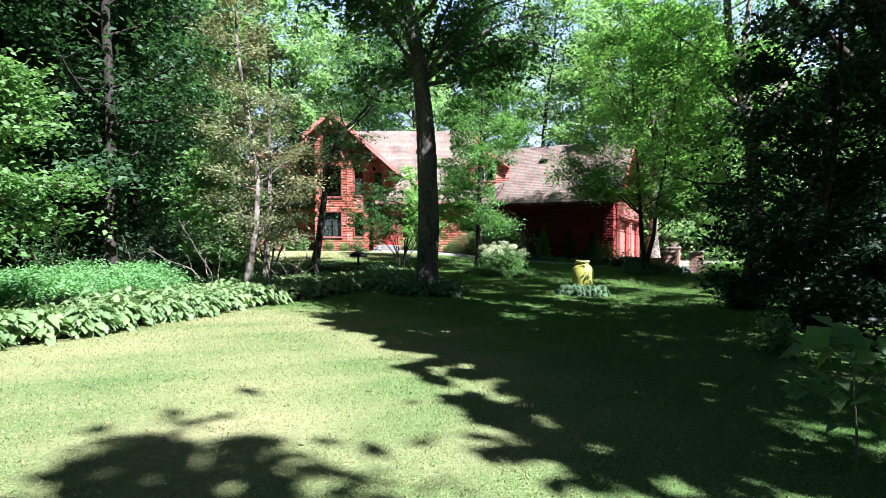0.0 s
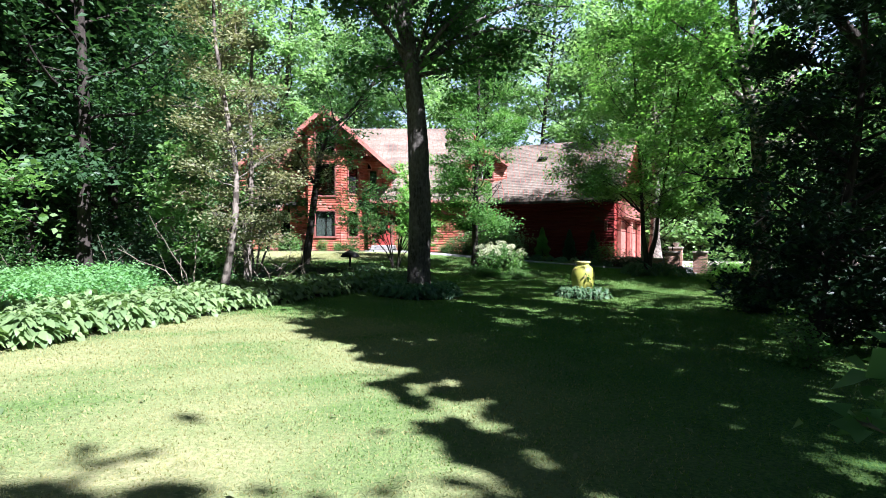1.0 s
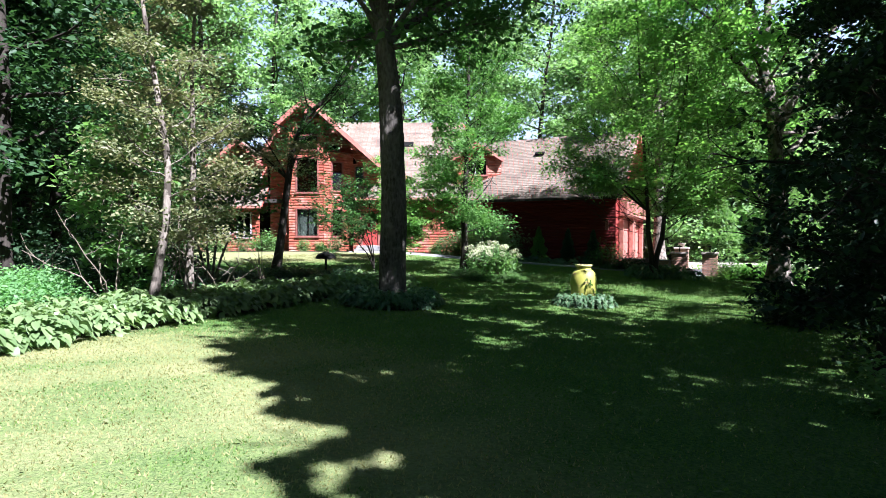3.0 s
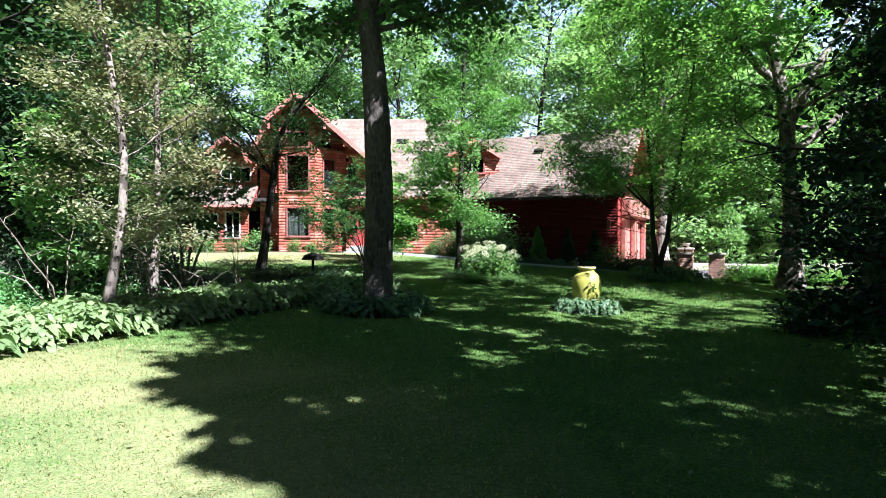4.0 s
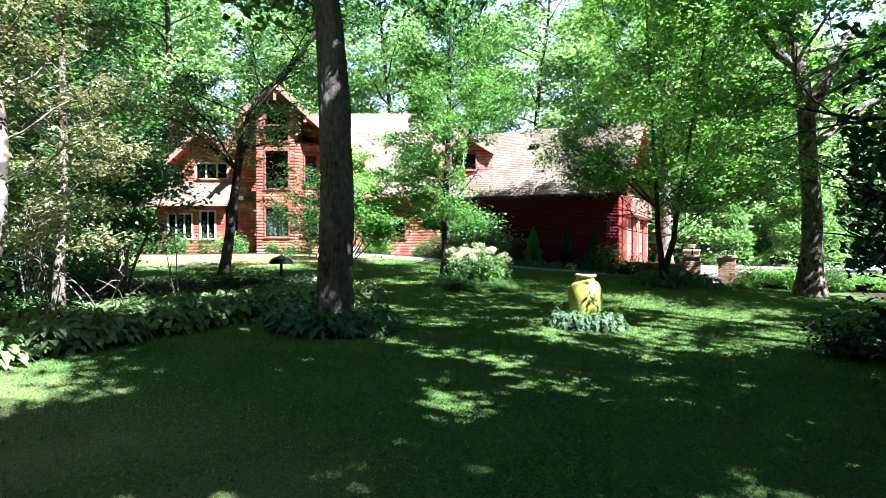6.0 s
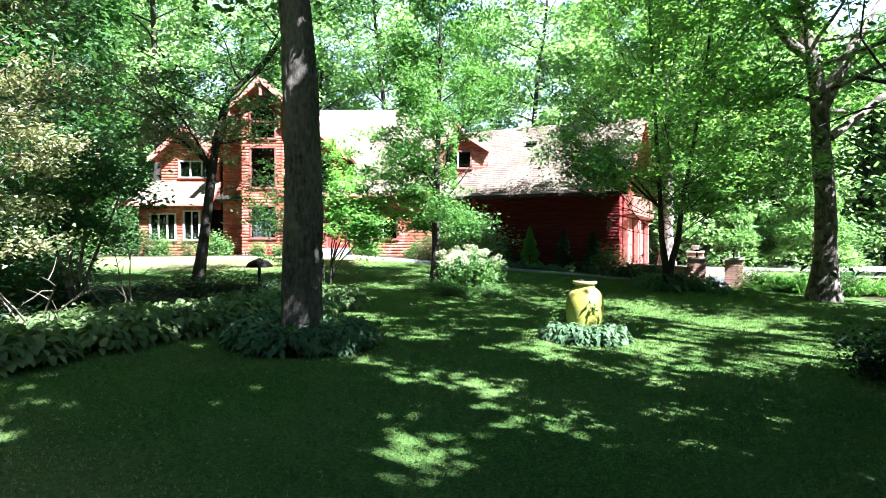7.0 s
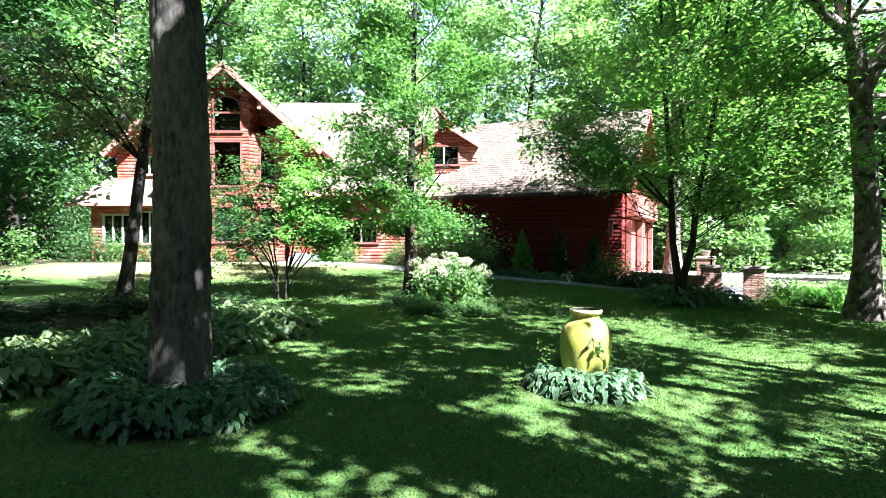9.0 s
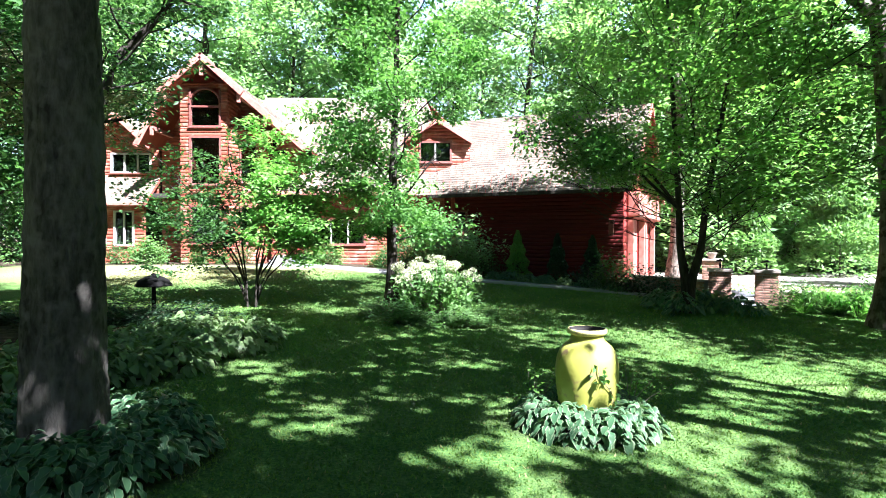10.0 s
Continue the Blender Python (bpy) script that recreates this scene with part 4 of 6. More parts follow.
def brick_mesh():
    bm = box_bm(-0.1, 0.1, -0.048, 0.048, -0.03, 0.03, bevel=0.006)
    me = bpy.data.meshes.new("brick")
    bmesh.ops.recalc_face_normals(bm, faces=bm.faces)
    bm.to_mesh(me)
    bm.free()
    me.materials.append(M["brick"])
    return me


brick_me = brick_mesh()


def brick_pier(x, y, turn, side, top, label, lampish):
    z0 = float(height(x, y)) - 0.1
    p = thing("brick_pier", label, "pier", "brick gate piers")
    p.matrix_basis = pose(x, y, z0, 0, 0, turn)
    tall = top - z0 - 0.09
    h = side / 2
    part("core", box_bm(-h + 0.03, h - 0.03, -h + 0.03, h - 0.03, 0, tall), M["mortar"], p)
    n = int(tall / 0.072)
    for c in range(n):
        z = 0.036 + c * tall / n
        for f in range(4):
            k = 3
            for i in range(k):
                s = -h + side * (i + 0.5) / k + (0.018 if c % 2 else -0.018)
                b = new("brick", brick_me)
                b.parent = p
                b.matrix_basis = pose(0, 0, 0, 0, 0, 90 * f) @ pose(s, -h + 0.045, z) @ Matrix.Diagonal((side / k / 0.215, 1, 1, 1))
    part("cap", box_bm(-h - 0.05, h + 0.05, -h - 0.05, h + 0.05, tall, tall + 0.09, bevel=0.015), M["cap"], p, "stone cap slab")
    if lampish:
        part("lamp_post", turned("lamp_post", [(0.03, 0), (0.03, 0.14), (0.02, 0.15), (0.02, 0.2)], M["iron"], 10), None, p).location.z = tall + 0.09
        part("lamp_hat", turned("lamp_hat", [(0.0, 0.3), (0.13, 0.24), (0.13, 0.225), (0.0, 0.23)], M["iron"], 14), None, p).location.z = tall + 0.09
    return p


brick_pier(11.8, 30.6, -27, 0.64, 1.13, "square weathered brick pier with stone cap and small lamp", True)
brick_pier(12.92, 29.95, -27, 0.62, 1.12, "square weathered brick pier with stone cap beside the path", True)
far_pier = brick_pier(14.2, 36.2, -27, 0.7, 1.25, "sunlit brick pier with a planted pot on top", False)
pot = new("planter_pot", turned("planter_pot", [(0.0, 0.0), (0.1, 0.0), (0.13, 0.04), (0.2, 0.22), (0.22, 0.24), (0.19, 0.25), (0.0, 0.2)], M["cap"], 20))
pot.location = (14.2, 36.2, 1.25)
tagged(pot, "pale stone pot standing on a brick pier", "pot")


def low_wall(name, a, b, tall, label):
    """A garden wall in brick courses with a coping."""
    a, b = Vector((*a, 0)), Vector((*b, 0))
    d = b - a
    ln = d.length
    z0 = min(float(height(a.x, a.y)), float(height(b.x, b.y))) - 0.15
    w = thing(name, label, "wall", kind="structure")
    w.matrix_basis = pose(a.x, a.y, z0, 0, 0, math.degrees(math.atan2(d.y, d.x)))
    part("core", box_bm(0, ln, -0.1, 0.1, 0, tall), M["mortar"], w)
    v, f = [], []
    n = int(tall / 0.075)
    for c in range(n):
        z = c * tall / n
        k = int(ln / 0.215)
        for i in range(k):
            s = (i + (0.5 if c % 2 else 0)) * 0.215
            for y0, y1 in ((-0.115, -0.09), (0.09, 0.115)):
                q = len(v)
                s1 = min(s + 0.203, ln)
                v += [(s, y0, z + 0.006), (s1, y0, z + 0.006), (s1, y1, z + 0.006), (s, y1, z + 0.006),
                      (s, y0, z + 0.066), (s1, y0, z + 0.066), (s1, y1, z + 0.066), (s, y1, z + 0.066)]
                f += [(q, q + 1, q + 5, q + 4), (q + 2, q + 3, q + 7, q + 6), (q + 4, q + 5, q + 6, q + 7), (q + 3, q, q + 4, q + 7), (q + 1, q + 2, q + 6, q + 5)]
    part("bricks", mesh_of("bricks", v, f, M["brick"]), None, w, kind="stuff")
    part("coping", box_bm(-0.02, ln + 0.02, -0.15, 0.15, tall, tall + 0.06, bevel=0.012), M["cap"], w)


low_wall("garden_wall_1", (10.2, 33.9), (11.5, 30.9), 0.75, "low dark brick garden wall from the garage to the pier")
low_wall("garden_wall_2", (13.3, 29.8), (17.6, 28.6), 0.6, "low brick garden wall along the drive")

# the glazed jar
jar = thing("garden_jar", "large yellow glazed jar with worn patches among hostas", "jar", at=(4.41, 18.57, float(height(4.41, 18.57)) - 0.02))
body_profile = [(0.0, 0.0), (0.24, 0.0), (0.262, 0.03), (0.295, 0.18), (0.328, 0.36), (0.345, 0.52), (0.345, 0.62), (0.333, 0.71), (0.305, 0.79), (0.262, 0.85),
                (0.215, 0.885), (0.188, 0.905), (0.178, 0.93), (0.178, 0.965)]
jar.scale = (1.0, 1.0, 1.06)
part("body", turned("jar_body", body_profile, M["glaze"], 48), None, jar)
part("rim", turned("jar_rim", [(0.178, 0.962), (0.202, 0.97), (0.216, 0.985), (0.22, 1.005), (0.214, 1.022), (0.204, 1.027), (0.197, 1.024)],
                               M["rim_clay"], 48), None, jar, "thick rolled rim with worn glaze")
# the jar's inner shade, given as a near-black surface
part("inside", turned("jar_inside", [(0.198, 1.022), (0.172, 0.985), (0.165, 0.92), (0.24, 0.82), (0.29, 0.6), (0.0, 0.5)], M["dark"], 48), None, jar, "jar's hollow, coloured near-black for its shade")

# lantern with a mushroom roof
lan = thing("garden_lantern", "dark low garden lantern with a mushroom roof", "lantern", at=(-3.69, 25.59, float(height(-3.69, 25.59))))
part("roof", turned("lantern_roof", [(0.0, 1.0), (0.05, 0.99), (0.06, 0.96), (0.18, 0.92), (0.31, 0.85), (0.39, 0.74), (0.4, 0.71), (0.37, 0.705), (0.0, 0.76)], M["iron"], 28), None, lan)
part("post", turned("lantern_post", [(0.12, 0.0), (0.1, 0.05), (0.05, 0.07), (0.045, 0.78)], M["iron"], 14), None, lan)

# ---- trees ----
# the big trunk beside the camera's way
oak_line = [(0, 0, 0), (0.03, 0, 2.0), (0.0, 0.03, 4.0), (-0.1, 0.05, 5.4), (-0.25, 0.1, 6.8), (-0.6, 0.15, 8.7), (-0.8, 0.2, 11), (-0.8, 0.3, 14), (-0.7, 0.4, 17)]
oak = plant_tree("oak_tree", tree_meshes("oak", 11, 17, 0.318, 7.4, 5.0, 20, 17000, 0.24, M["bark"], M["leaf_mid"], trunk=oak_line, top_r=0.3, root=1.0, flare=0.12, furrow=0.028, twigs=7, cloud=0.75),
           -0.46, 17.15, "tall tree with furrowed grey-brown trunk ringed by hostas")
orng = np.random.default_rng(44)
obough, otips = [], []
for ex, ey, ez, r in ((3.9, 0.6, 7.3, 0.09), (2.9, -0.8, 8.3, 0.08), (2.3, 1.4, 7.0, 0.07), (1.5, -0.6, 9.2, 0.07), (-2.4, 0.4, 8.4, 0.06), (-1.7, -0.9, 9.0, 0.05), (4.4, 1.4, 8.6, 0.07), (0.9, 1.2, 7.9, 0.05)):
    s = np.linspace(0, 1, 8)[:, None]
    line = np.array([-0.2, 0.1, 6.2]) * (1 - s) + np.array([ex, ey, ez]) * s + np.column_stack([0 * s, 0 * s, 0.7 * np.sin(np.pi * s)]) + orng.normal(0, 0.05, (8, 3)) * s
    obough.append((line, np.linspace(r, 0.015, 8), 7))
    for j in range(11):
        tw = bend(orng, line[3 + j % 5], (*orng.normal(0, 1, 2), orng.normal(-0.45, 0.3)), orng.uniform(0.6, 1.5), 3, 0.2, -0.2)
        obough.append((tw, np.linspace(0.014, 0.004, 4), 4))
        otips += [tw[1], tw[2], tw[3]]
otips = np.array(otips)
part("limb", tubes_mesh("oak_bough", obough, M["bark"]), None, oak)
opick = orng.integers(0, len(otips), 7600)
opos = otips[opick] + orng.normal(0, 0.3, (7600, 3))
otilt = orng.normal(0, 0.5, (len(otips), 3))[opick]
oak_low = opos[:, 2] > 5.7
part("crown", leaves_mesh("oak_bough_leaves", orng, opos[oak_low], 0.12, M["leaf_mid"], width=0.45, droop=0.5, facing=otilt[oak_low]), None, oak)
# dormer tree
ash_line = [(0, 0, 0), (0.03, 0, 1.2), (0.0, 0, 2.4), (0.05, 0, 3.6), (0.1, 0, 5), (0.15, 0, 7), (0.2, 0, 9.5), (0.2, 0, 13.5)]
plant_tree("ash_tree", tree_meshes("ash", 12, 13.5, 0.16, 2.6, 2.6, 32, 34000, 0.135, M["bark_dark"], M["leaf_ash"], trunk=ash_line, top_r=0.15, twigs=8, cloud=0.42, spread=0.6, droop=0.4,
                                   limb_r=0.6,
                                   keep=lambda x, y, z: ~((x > 0.7) & (z > 3.3) & (z < 5.2)) & ~((x < -1.3) & (z > 5.2) & (z < 6.8))),
           1.62, 27.1, "slender tree with dark trunk and bright green crown")
# layered small maple
maple = thing("japanese_maple", "small spreading maple with layered light green foliage", "tree")
mrng = np.random.default_rng(5)
stems, tips = [], []
for ex, ey, ez, k in ((0.5, 0.0, 4.2, 0.05), (1.2, 0.2, 3.9, 0.055), (1.9, -0.3, 3.8, 0.05), (2.4, 0.1, 3.1, 0.045), (2.7, 0.0, 2.5, 0.04), (1.5, 0.4, 2.9, 0.04), (0.9, -0.4, 3.3, 0.04),
                      (-0.6, 0.0, 4.3, 0.04), (-1.4, 0.3, 3.8, 0.04), (-2.2, 0.0, 3.2, 0.04), (-2.9, -0.2, 2.7, 0.035), (-1.8, -0.3, 2.3, 0.03), (-2.6, 0.2, 3.9, 0.035)):
    t = np.linspace(0, 1, 9)[:, None]
    foot = np.array([0.1 * np.sign(ex), 0.05 * ey, 0.0])
    goal = np.array([ex, ey, ez])
    line = foot + (goal - foot) * np.column_stack([t[:, 0] ** 1.5, t[:, 0], t[:, 0] ** 0.85]) + mrng.normal(0, 0.035, (9, 3)) * np.minimum(1, t * 3)
    stems.append((line, np.linspace(k * 0.6, 0.01, 9), 7))
    for j in range(12):
        o = line[4 + j % 5]
        tw = bend(mrng, o, (*mrng.normal(0, 1, 2), mrng.normal(0.1, 0.25)), mrng.uniform(0.5, 1.3), 3, 0.15, -0.05)
        stems.append((tw, np.linspace(0.009, 0.003, 4), 4))
        tips += [tw[1], tw[2], tw[3]]
tips = np.array(tips)
# flat sprays of foliage, each at its own level and tilt
mn = 26000
mful = mrng.gamma(1.5, 1.0, len(tips))
mpick = mrng.choice(len(tips), mn, p=mful / mful.sum())
mtilt = mrng.normal(0, 0.16, (len(tips), 2))
moff = mrng.normal(0, 1, (mn, 2)) * mrng.uniform(0.12, 0.3, (len(tips), 1))[mpick]
mpos = tips[mpick] + np.column_stack([moff, (moff * mtilt[mpick]).sum(1) * 2.0 + mrng.normal(0, 0.045, mn) - 0.25 * (moff ** 2).sum(1)])
mface = np.column_stack([-mtilt[mpick] * 2.0, np.full(mn, 0.35)])
# light put into leaf colour: lime on the sunny half, darker on the shaded
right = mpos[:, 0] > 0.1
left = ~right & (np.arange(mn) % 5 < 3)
part("trunk", tubes_mesh("maple_stems", stems, M["bark_dark"]), None, maple)
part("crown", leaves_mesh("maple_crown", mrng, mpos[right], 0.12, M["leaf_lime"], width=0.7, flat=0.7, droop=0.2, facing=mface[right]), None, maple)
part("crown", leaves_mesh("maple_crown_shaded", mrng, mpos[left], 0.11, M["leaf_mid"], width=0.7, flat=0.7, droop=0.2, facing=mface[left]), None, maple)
maple.location = (-1.9, 27.0, float(height(-1.9, 27)))
# leaning dark tree before the gable
lean_line = [(0, 0, 0), (0.2, 0, 1.2), (0.38, 0, 2.6), (0.55, 0, 3.9), (0.68, 0, 4.8), (1.1, 0, 6.0), (2.1, 0, 6.9), (3.1, 0, 8.2), (4.2, 0.2, 10)]
leaner = plant_tree("leaning_tree", tree_meshes("leaner", 14, 10, 0.17, 4.4, 2.6, 18, 6400, 0.14, M["bark_dark"], M["leaf_mid"], trunk=lean_line, top_r=0.25, twigs=5, cloud=0.4),
           -5.68, 25.8, "slim dark tree leaning over the bed before the gable")
lrng = np.random.default_rng(61)
lbough, ltips = [], []
for ex, ey, ez, r in ((-2.6, -0.6, 5.6, 0.05), (-2.0, 0.8, 4.6, 0.045), (-1.4, -1.2, 6.4, 0.04), (-3.2, 0.2, 6.8, 0.04), (1.6, -0.8, 5.0, 0.03)):
    u = np.linspace(0, 1, 8)[:, None]
    line = np.array([0.52, 0.0, 3.7]) * (1 - u) + np.array([ex, ey, ez]) * u + np.column_stack([0 * u, 0 * u, 0.4 * np.sin(np.pi * u)]) + lrng.normal(0, 0.06, (8, 3)) * u
    lbough.append((line, np.linspace(r, 0.01, 8), 6))
    for j in range(10):
        tw = bend(lrng, line[2 + j % 6], (*lrng.normal(0, 1, 2), lrng.normal(-0.05, 0.3)), lrng.uniform(0.5, 1.1), 3, 0.2, -0.05)
        lbough.append((tw, np.linspace(0.01, 0.004, 4), 4))
        ltips += [tw[1], tw[2], tw[3]]
ltips = np.array(ltips)
lpick = lrng.integers(0, len(ltips), 5200)
part("limb", tubes_mesh("leaner_bough", lbough, M["bark_dark"]), None, leaner)
part("crown", leaves_mesh("leaner_bough_leaves", lrng, ltips[lpick] + lrng.normal(0, 0.15, (5200, 3)) * [1, 1, 0.5], 0.11, M["leaf_rust"], facing=lrng.normal(0, 0.5, (len(ltips), 3))[lpick]), None, leaner)
# forked tree before the garage
fork = thing("forked_tree", "forked dark-trunked tree with a wide bright crown", "tree")
fa = [(0, 0, 0), (-0.05, 0, 0.9), (-0.2, 0, 1.9), (-0.25, 0, 3.2), (-0.4, 0, 5.4), (-0.6, 0, 8.5), (-0.8, 0, 12.0)]
fb = [(0.05, 0, 0.2), (0.12, 0, 0.9), (0.38, 0, 1.8), (0.5, 0, 3.0), (0.9, 0, 5.2), (1.4, 0, 8.5), (1.8, 0.1, 12.5)]
for k, (ln, sd) in enumerate(((fa, 21), (fb, 22))):
    a, b = tree_meshes("fork", sd, 13.0, 0.125, 4.0, 4.8, 34, 33000, 0.135, M["bark_dark"], M["leaf_bright"], trunk=ln, top_r=0.2, twigs=7, cloud=0.5, spread=0.5, lift=0.35, limb_r=0.38,
                        keep=lambda x, y, z: (z > 2.7) & ~((x < -0.5) & (z < 3.7)))
    part("trunk", a, None, fork)
    part("crown", b, None, fork)
brng = np.random.default_rng(23)
fbough, ftips = [], []
for ex, ey, ez, r in ((-4.2, -0.5, 4.7, 0.045), (-3.2, 0.5, 5.3, 0.038), (-3.0, -1.0, 4.2, 0.032)):
    s = np.linspace(0, 1, 8)[:, None]
    line = np.array([-0.24, 0.0, 2.9]) * (1 - s) + np.array([ex, ey, ez]) * s + np.column_stack([0 * s, 0 * s, 0.5 * np.sin(np.pi * s)]) + brng.normal(0, 0.06, (8, 3)) * s
    fbough.append((line, np.linspace(r, 0.012, 8), 6))
    for j in range(12):
        tw = bend(brng, line[3 + j % 5], (*brng.normal(0, 1, 2), brng.normal(-0.1, 0.3)), brng.uniform(0.4, 0.9), 3, 0.2, -0.05)
        fbough.append((tw, np.linspace(0.012, 0.004, 4), 4))
        ftips += [tw[1], tw[2], tw[3]]
ftips = np.array(ftips)
part("limb", tubes_mesh("fork_bough", fbough, M["bark_dark"]), None, fork)
part("crown", leaves_mesh("fork_bough_leaves", brng, ftips[brng.integers(0, len(ftips), 5200)] + brng.normal(0, 0.22, (5200, 3)), 0.13, M["leaf_ash"], droop=0.35), None, fork)
fork.scale = (1, 1.4, 1)
fork.location = (9.66, 28.1, float(height(9.66, 28.1)) - 0.05)
# tall tree by the drive
big_line = [(0, 0, 0), (0.05, 0, 1.5), (0.05, 0, 3), (-0.1, 0, 4.6), (-0.2, 0, 6.2), (-0.35, 0, 7.4), (-0.9, 0, 9.2), (-1.3, 0, 11.5), (-1.4, 0, 15), (-1.2, 0, 18)]
big = plant_tree("drive_tree", tree_meshes("drive", 15, 18, 0.36, 7.6, 6.0, 24, 24000, 0.2, M["bark_pale"], M["leaf_lime"], trunk=big_line, top_r=0.3, twigs=6, cloud=0.5),
                 13.94, 26.3, "tall pale-barked tree forking high beside the drive")
part("limb", tubes_mesh("limb", [(np.array([(-0.2, 0, 6.0), (0.5, 0, 7.4), (1.2, 0.1, 8.6), (2.2, 0.2, 10.2), (2.8, 0.2, 12.5)]), np.array([0.24, 0.2, 0.17, 0.12, 0.06]), 10),
                                  (np.array([(0.15, 0, 5.2), (0.9, 0.1, 5.7), (1.9, 0.2, 6.5), (3.2, 0.2, 7.0), (4.6, 0.3, 8.0)]), np.array([0.15, 0.13, 0.11, 0.09, 0.05]), 9),
                                  (np.array([(-0.75, 0, 8.7), (-0.5, 0.1, 9.8), (-0.4, 0.2, 11.2), (-0.1, 0.2, 13.5)]), np.array([0.18, 0.16, 0.13, 0.06]), 9),
                                  (np.array([(-0.4, 0, 7.6), (-1.2, -0.1, 8.1), (-2.1, -0.1, 9.2), (-2.6, 0, 11.0)]), np.array([0.17, 0.15, 0.12, 0.06]), 9)], M["bark_pale"]), None, big)
# stout trunk beyond the garage's corner
plant_tree("beech_tree", tree_meshes("beech", 19, 17, 0.34, 7.0, 4.6, 18, 7000, 0.32, M["bark_pale"], M["leaf_bright"], top_r=0.3, twigs=5, cloud=0.5, root=1.3),
           14.1, 39.5, "stout pale-barked tree beyond the garage corner")
# pale pair of trunks in the bed, with rusty leaves
for x, y, sd, ln in ((-4.95, 16.4, 31, [(0, 0, 0), (0.02, 0, 1), (0.1, 0, 2.2), (0.12, 0, 3.6), (0.1, 0, 5.2), (0.2, 0, 7)]),
                     (-4.9, 14.8, 32, [(-0.1, 0, 0), (0.02, 0, 0.8), (0.2, 0, 1.8), (0.25, 0, 3.0), (0.0, 0, 4.6), (-0.25, 0, 6.2), (-0.3, 0, 8)])):
    plant_tree("pale_tree", tree_meshes("pale", sd, 7.2, 0.1, 1.7, 1.45, 26, 9500, 0.095, M["bark_pale"], M["leaf_rust"], trunk=ln, top_r=0.3, twigs=5, cloud=0.28, limb_r=0.5),
               x, y, "thin pale-barked tree with sparse rusty leaves", group="pale trees in the hosta bed")
brush_rng = np.random.default_rng(64)
for x, y in ((-5.6, 14.6), (-4.6, 15.6), (-4.3, 16.9), (-5.4, 16.2), (-3.9, 18.6)):
    brush = thing("bare_stems", "crooked bare grey stems rising from the bed", "shrub", "bare stems in the bed", at=(x, y, float(height(x, y)) - 0.03))
    for k in range(4):
        way = (brush_rng.normal(0, 0.45), brush_rng.normal(0, 0.3), 1)
        line = bend(brush_rng, (brush_rng.normal(0, 0.08), brush_rng.normal(0, 0.08), 0), way, brush_rng.uniform(1.1, 2.4), 7, 0.2, 0.1)
        twigs = [(line, np.linspace(0.02, 0.006, 8), 5)]
        for i in range(4):
            twigs.append((bend(brush_rng, line[3 + i], (*brush_rng.normal(0, 1, 2), 0.6), brush_rng.uniform(0.25, 0.6), 3, 0.25, 0.1), np.linspace(0.008, 0.003, 4), 4))
        part("stem", tubes_mesh("bare_stem", twigs, M["twig"]), None, brush)
# gaps cut in the crowns to lay sun patches on the lawn: where, and how wide
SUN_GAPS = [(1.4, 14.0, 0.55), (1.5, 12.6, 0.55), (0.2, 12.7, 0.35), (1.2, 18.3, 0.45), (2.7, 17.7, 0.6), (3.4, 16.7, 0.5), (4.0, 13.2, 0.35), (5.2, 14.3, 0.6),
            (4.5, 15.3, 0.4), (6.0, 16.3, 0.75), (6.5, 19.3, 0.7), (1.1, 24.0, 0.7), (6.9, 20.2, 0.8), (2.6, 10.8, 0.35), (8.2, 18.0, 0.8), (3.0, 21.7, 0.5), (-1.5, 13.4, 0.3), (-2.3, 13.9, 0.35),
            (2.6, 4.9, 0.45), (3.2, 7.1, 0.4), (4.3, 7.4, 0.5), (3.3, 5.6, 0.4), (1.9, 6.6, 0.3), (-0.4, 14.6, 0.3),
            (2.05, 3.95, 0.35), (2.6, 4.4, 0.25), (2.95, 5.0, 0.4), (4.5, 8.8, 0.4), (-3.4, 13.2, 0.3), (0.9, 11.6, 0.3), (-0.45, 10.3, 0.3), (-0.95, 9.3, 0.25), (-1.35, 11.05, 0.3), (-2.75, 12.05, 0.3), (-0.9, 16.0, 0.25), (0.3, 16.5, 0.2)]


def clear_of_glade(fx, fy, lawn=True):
    """Leaves left after cutting those that would shade the open front lawn and the sun patches."""
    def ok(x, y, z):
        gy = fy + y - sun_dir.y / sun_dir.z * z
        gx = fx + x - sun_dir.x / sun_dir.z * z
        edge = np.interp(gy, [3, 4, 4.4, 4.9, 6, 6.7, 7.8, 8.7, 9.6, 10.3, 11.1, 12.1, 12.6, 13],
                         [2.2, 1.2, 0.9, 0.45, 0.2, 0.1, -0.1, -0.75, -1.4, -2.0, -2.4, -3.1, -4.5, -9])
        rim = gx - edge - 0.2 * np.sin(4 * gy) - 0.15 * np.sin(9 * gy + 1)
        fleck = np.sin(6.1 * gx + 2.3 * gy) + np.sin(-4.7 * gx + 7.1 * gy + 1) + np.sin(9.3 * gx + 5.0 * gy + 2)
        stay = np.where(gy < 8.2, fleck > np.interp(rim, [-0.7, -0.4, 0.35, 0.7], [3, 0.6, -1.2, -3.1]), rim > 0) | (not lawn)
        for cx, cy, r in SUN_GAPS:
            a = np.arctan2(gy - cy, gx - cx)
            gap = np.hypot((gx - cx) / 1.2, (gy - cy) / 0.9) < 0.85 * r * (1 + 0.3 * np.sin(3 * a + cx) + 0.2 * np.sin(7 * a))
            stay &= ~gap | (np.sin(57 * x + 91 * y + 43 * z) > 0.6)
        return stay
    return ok


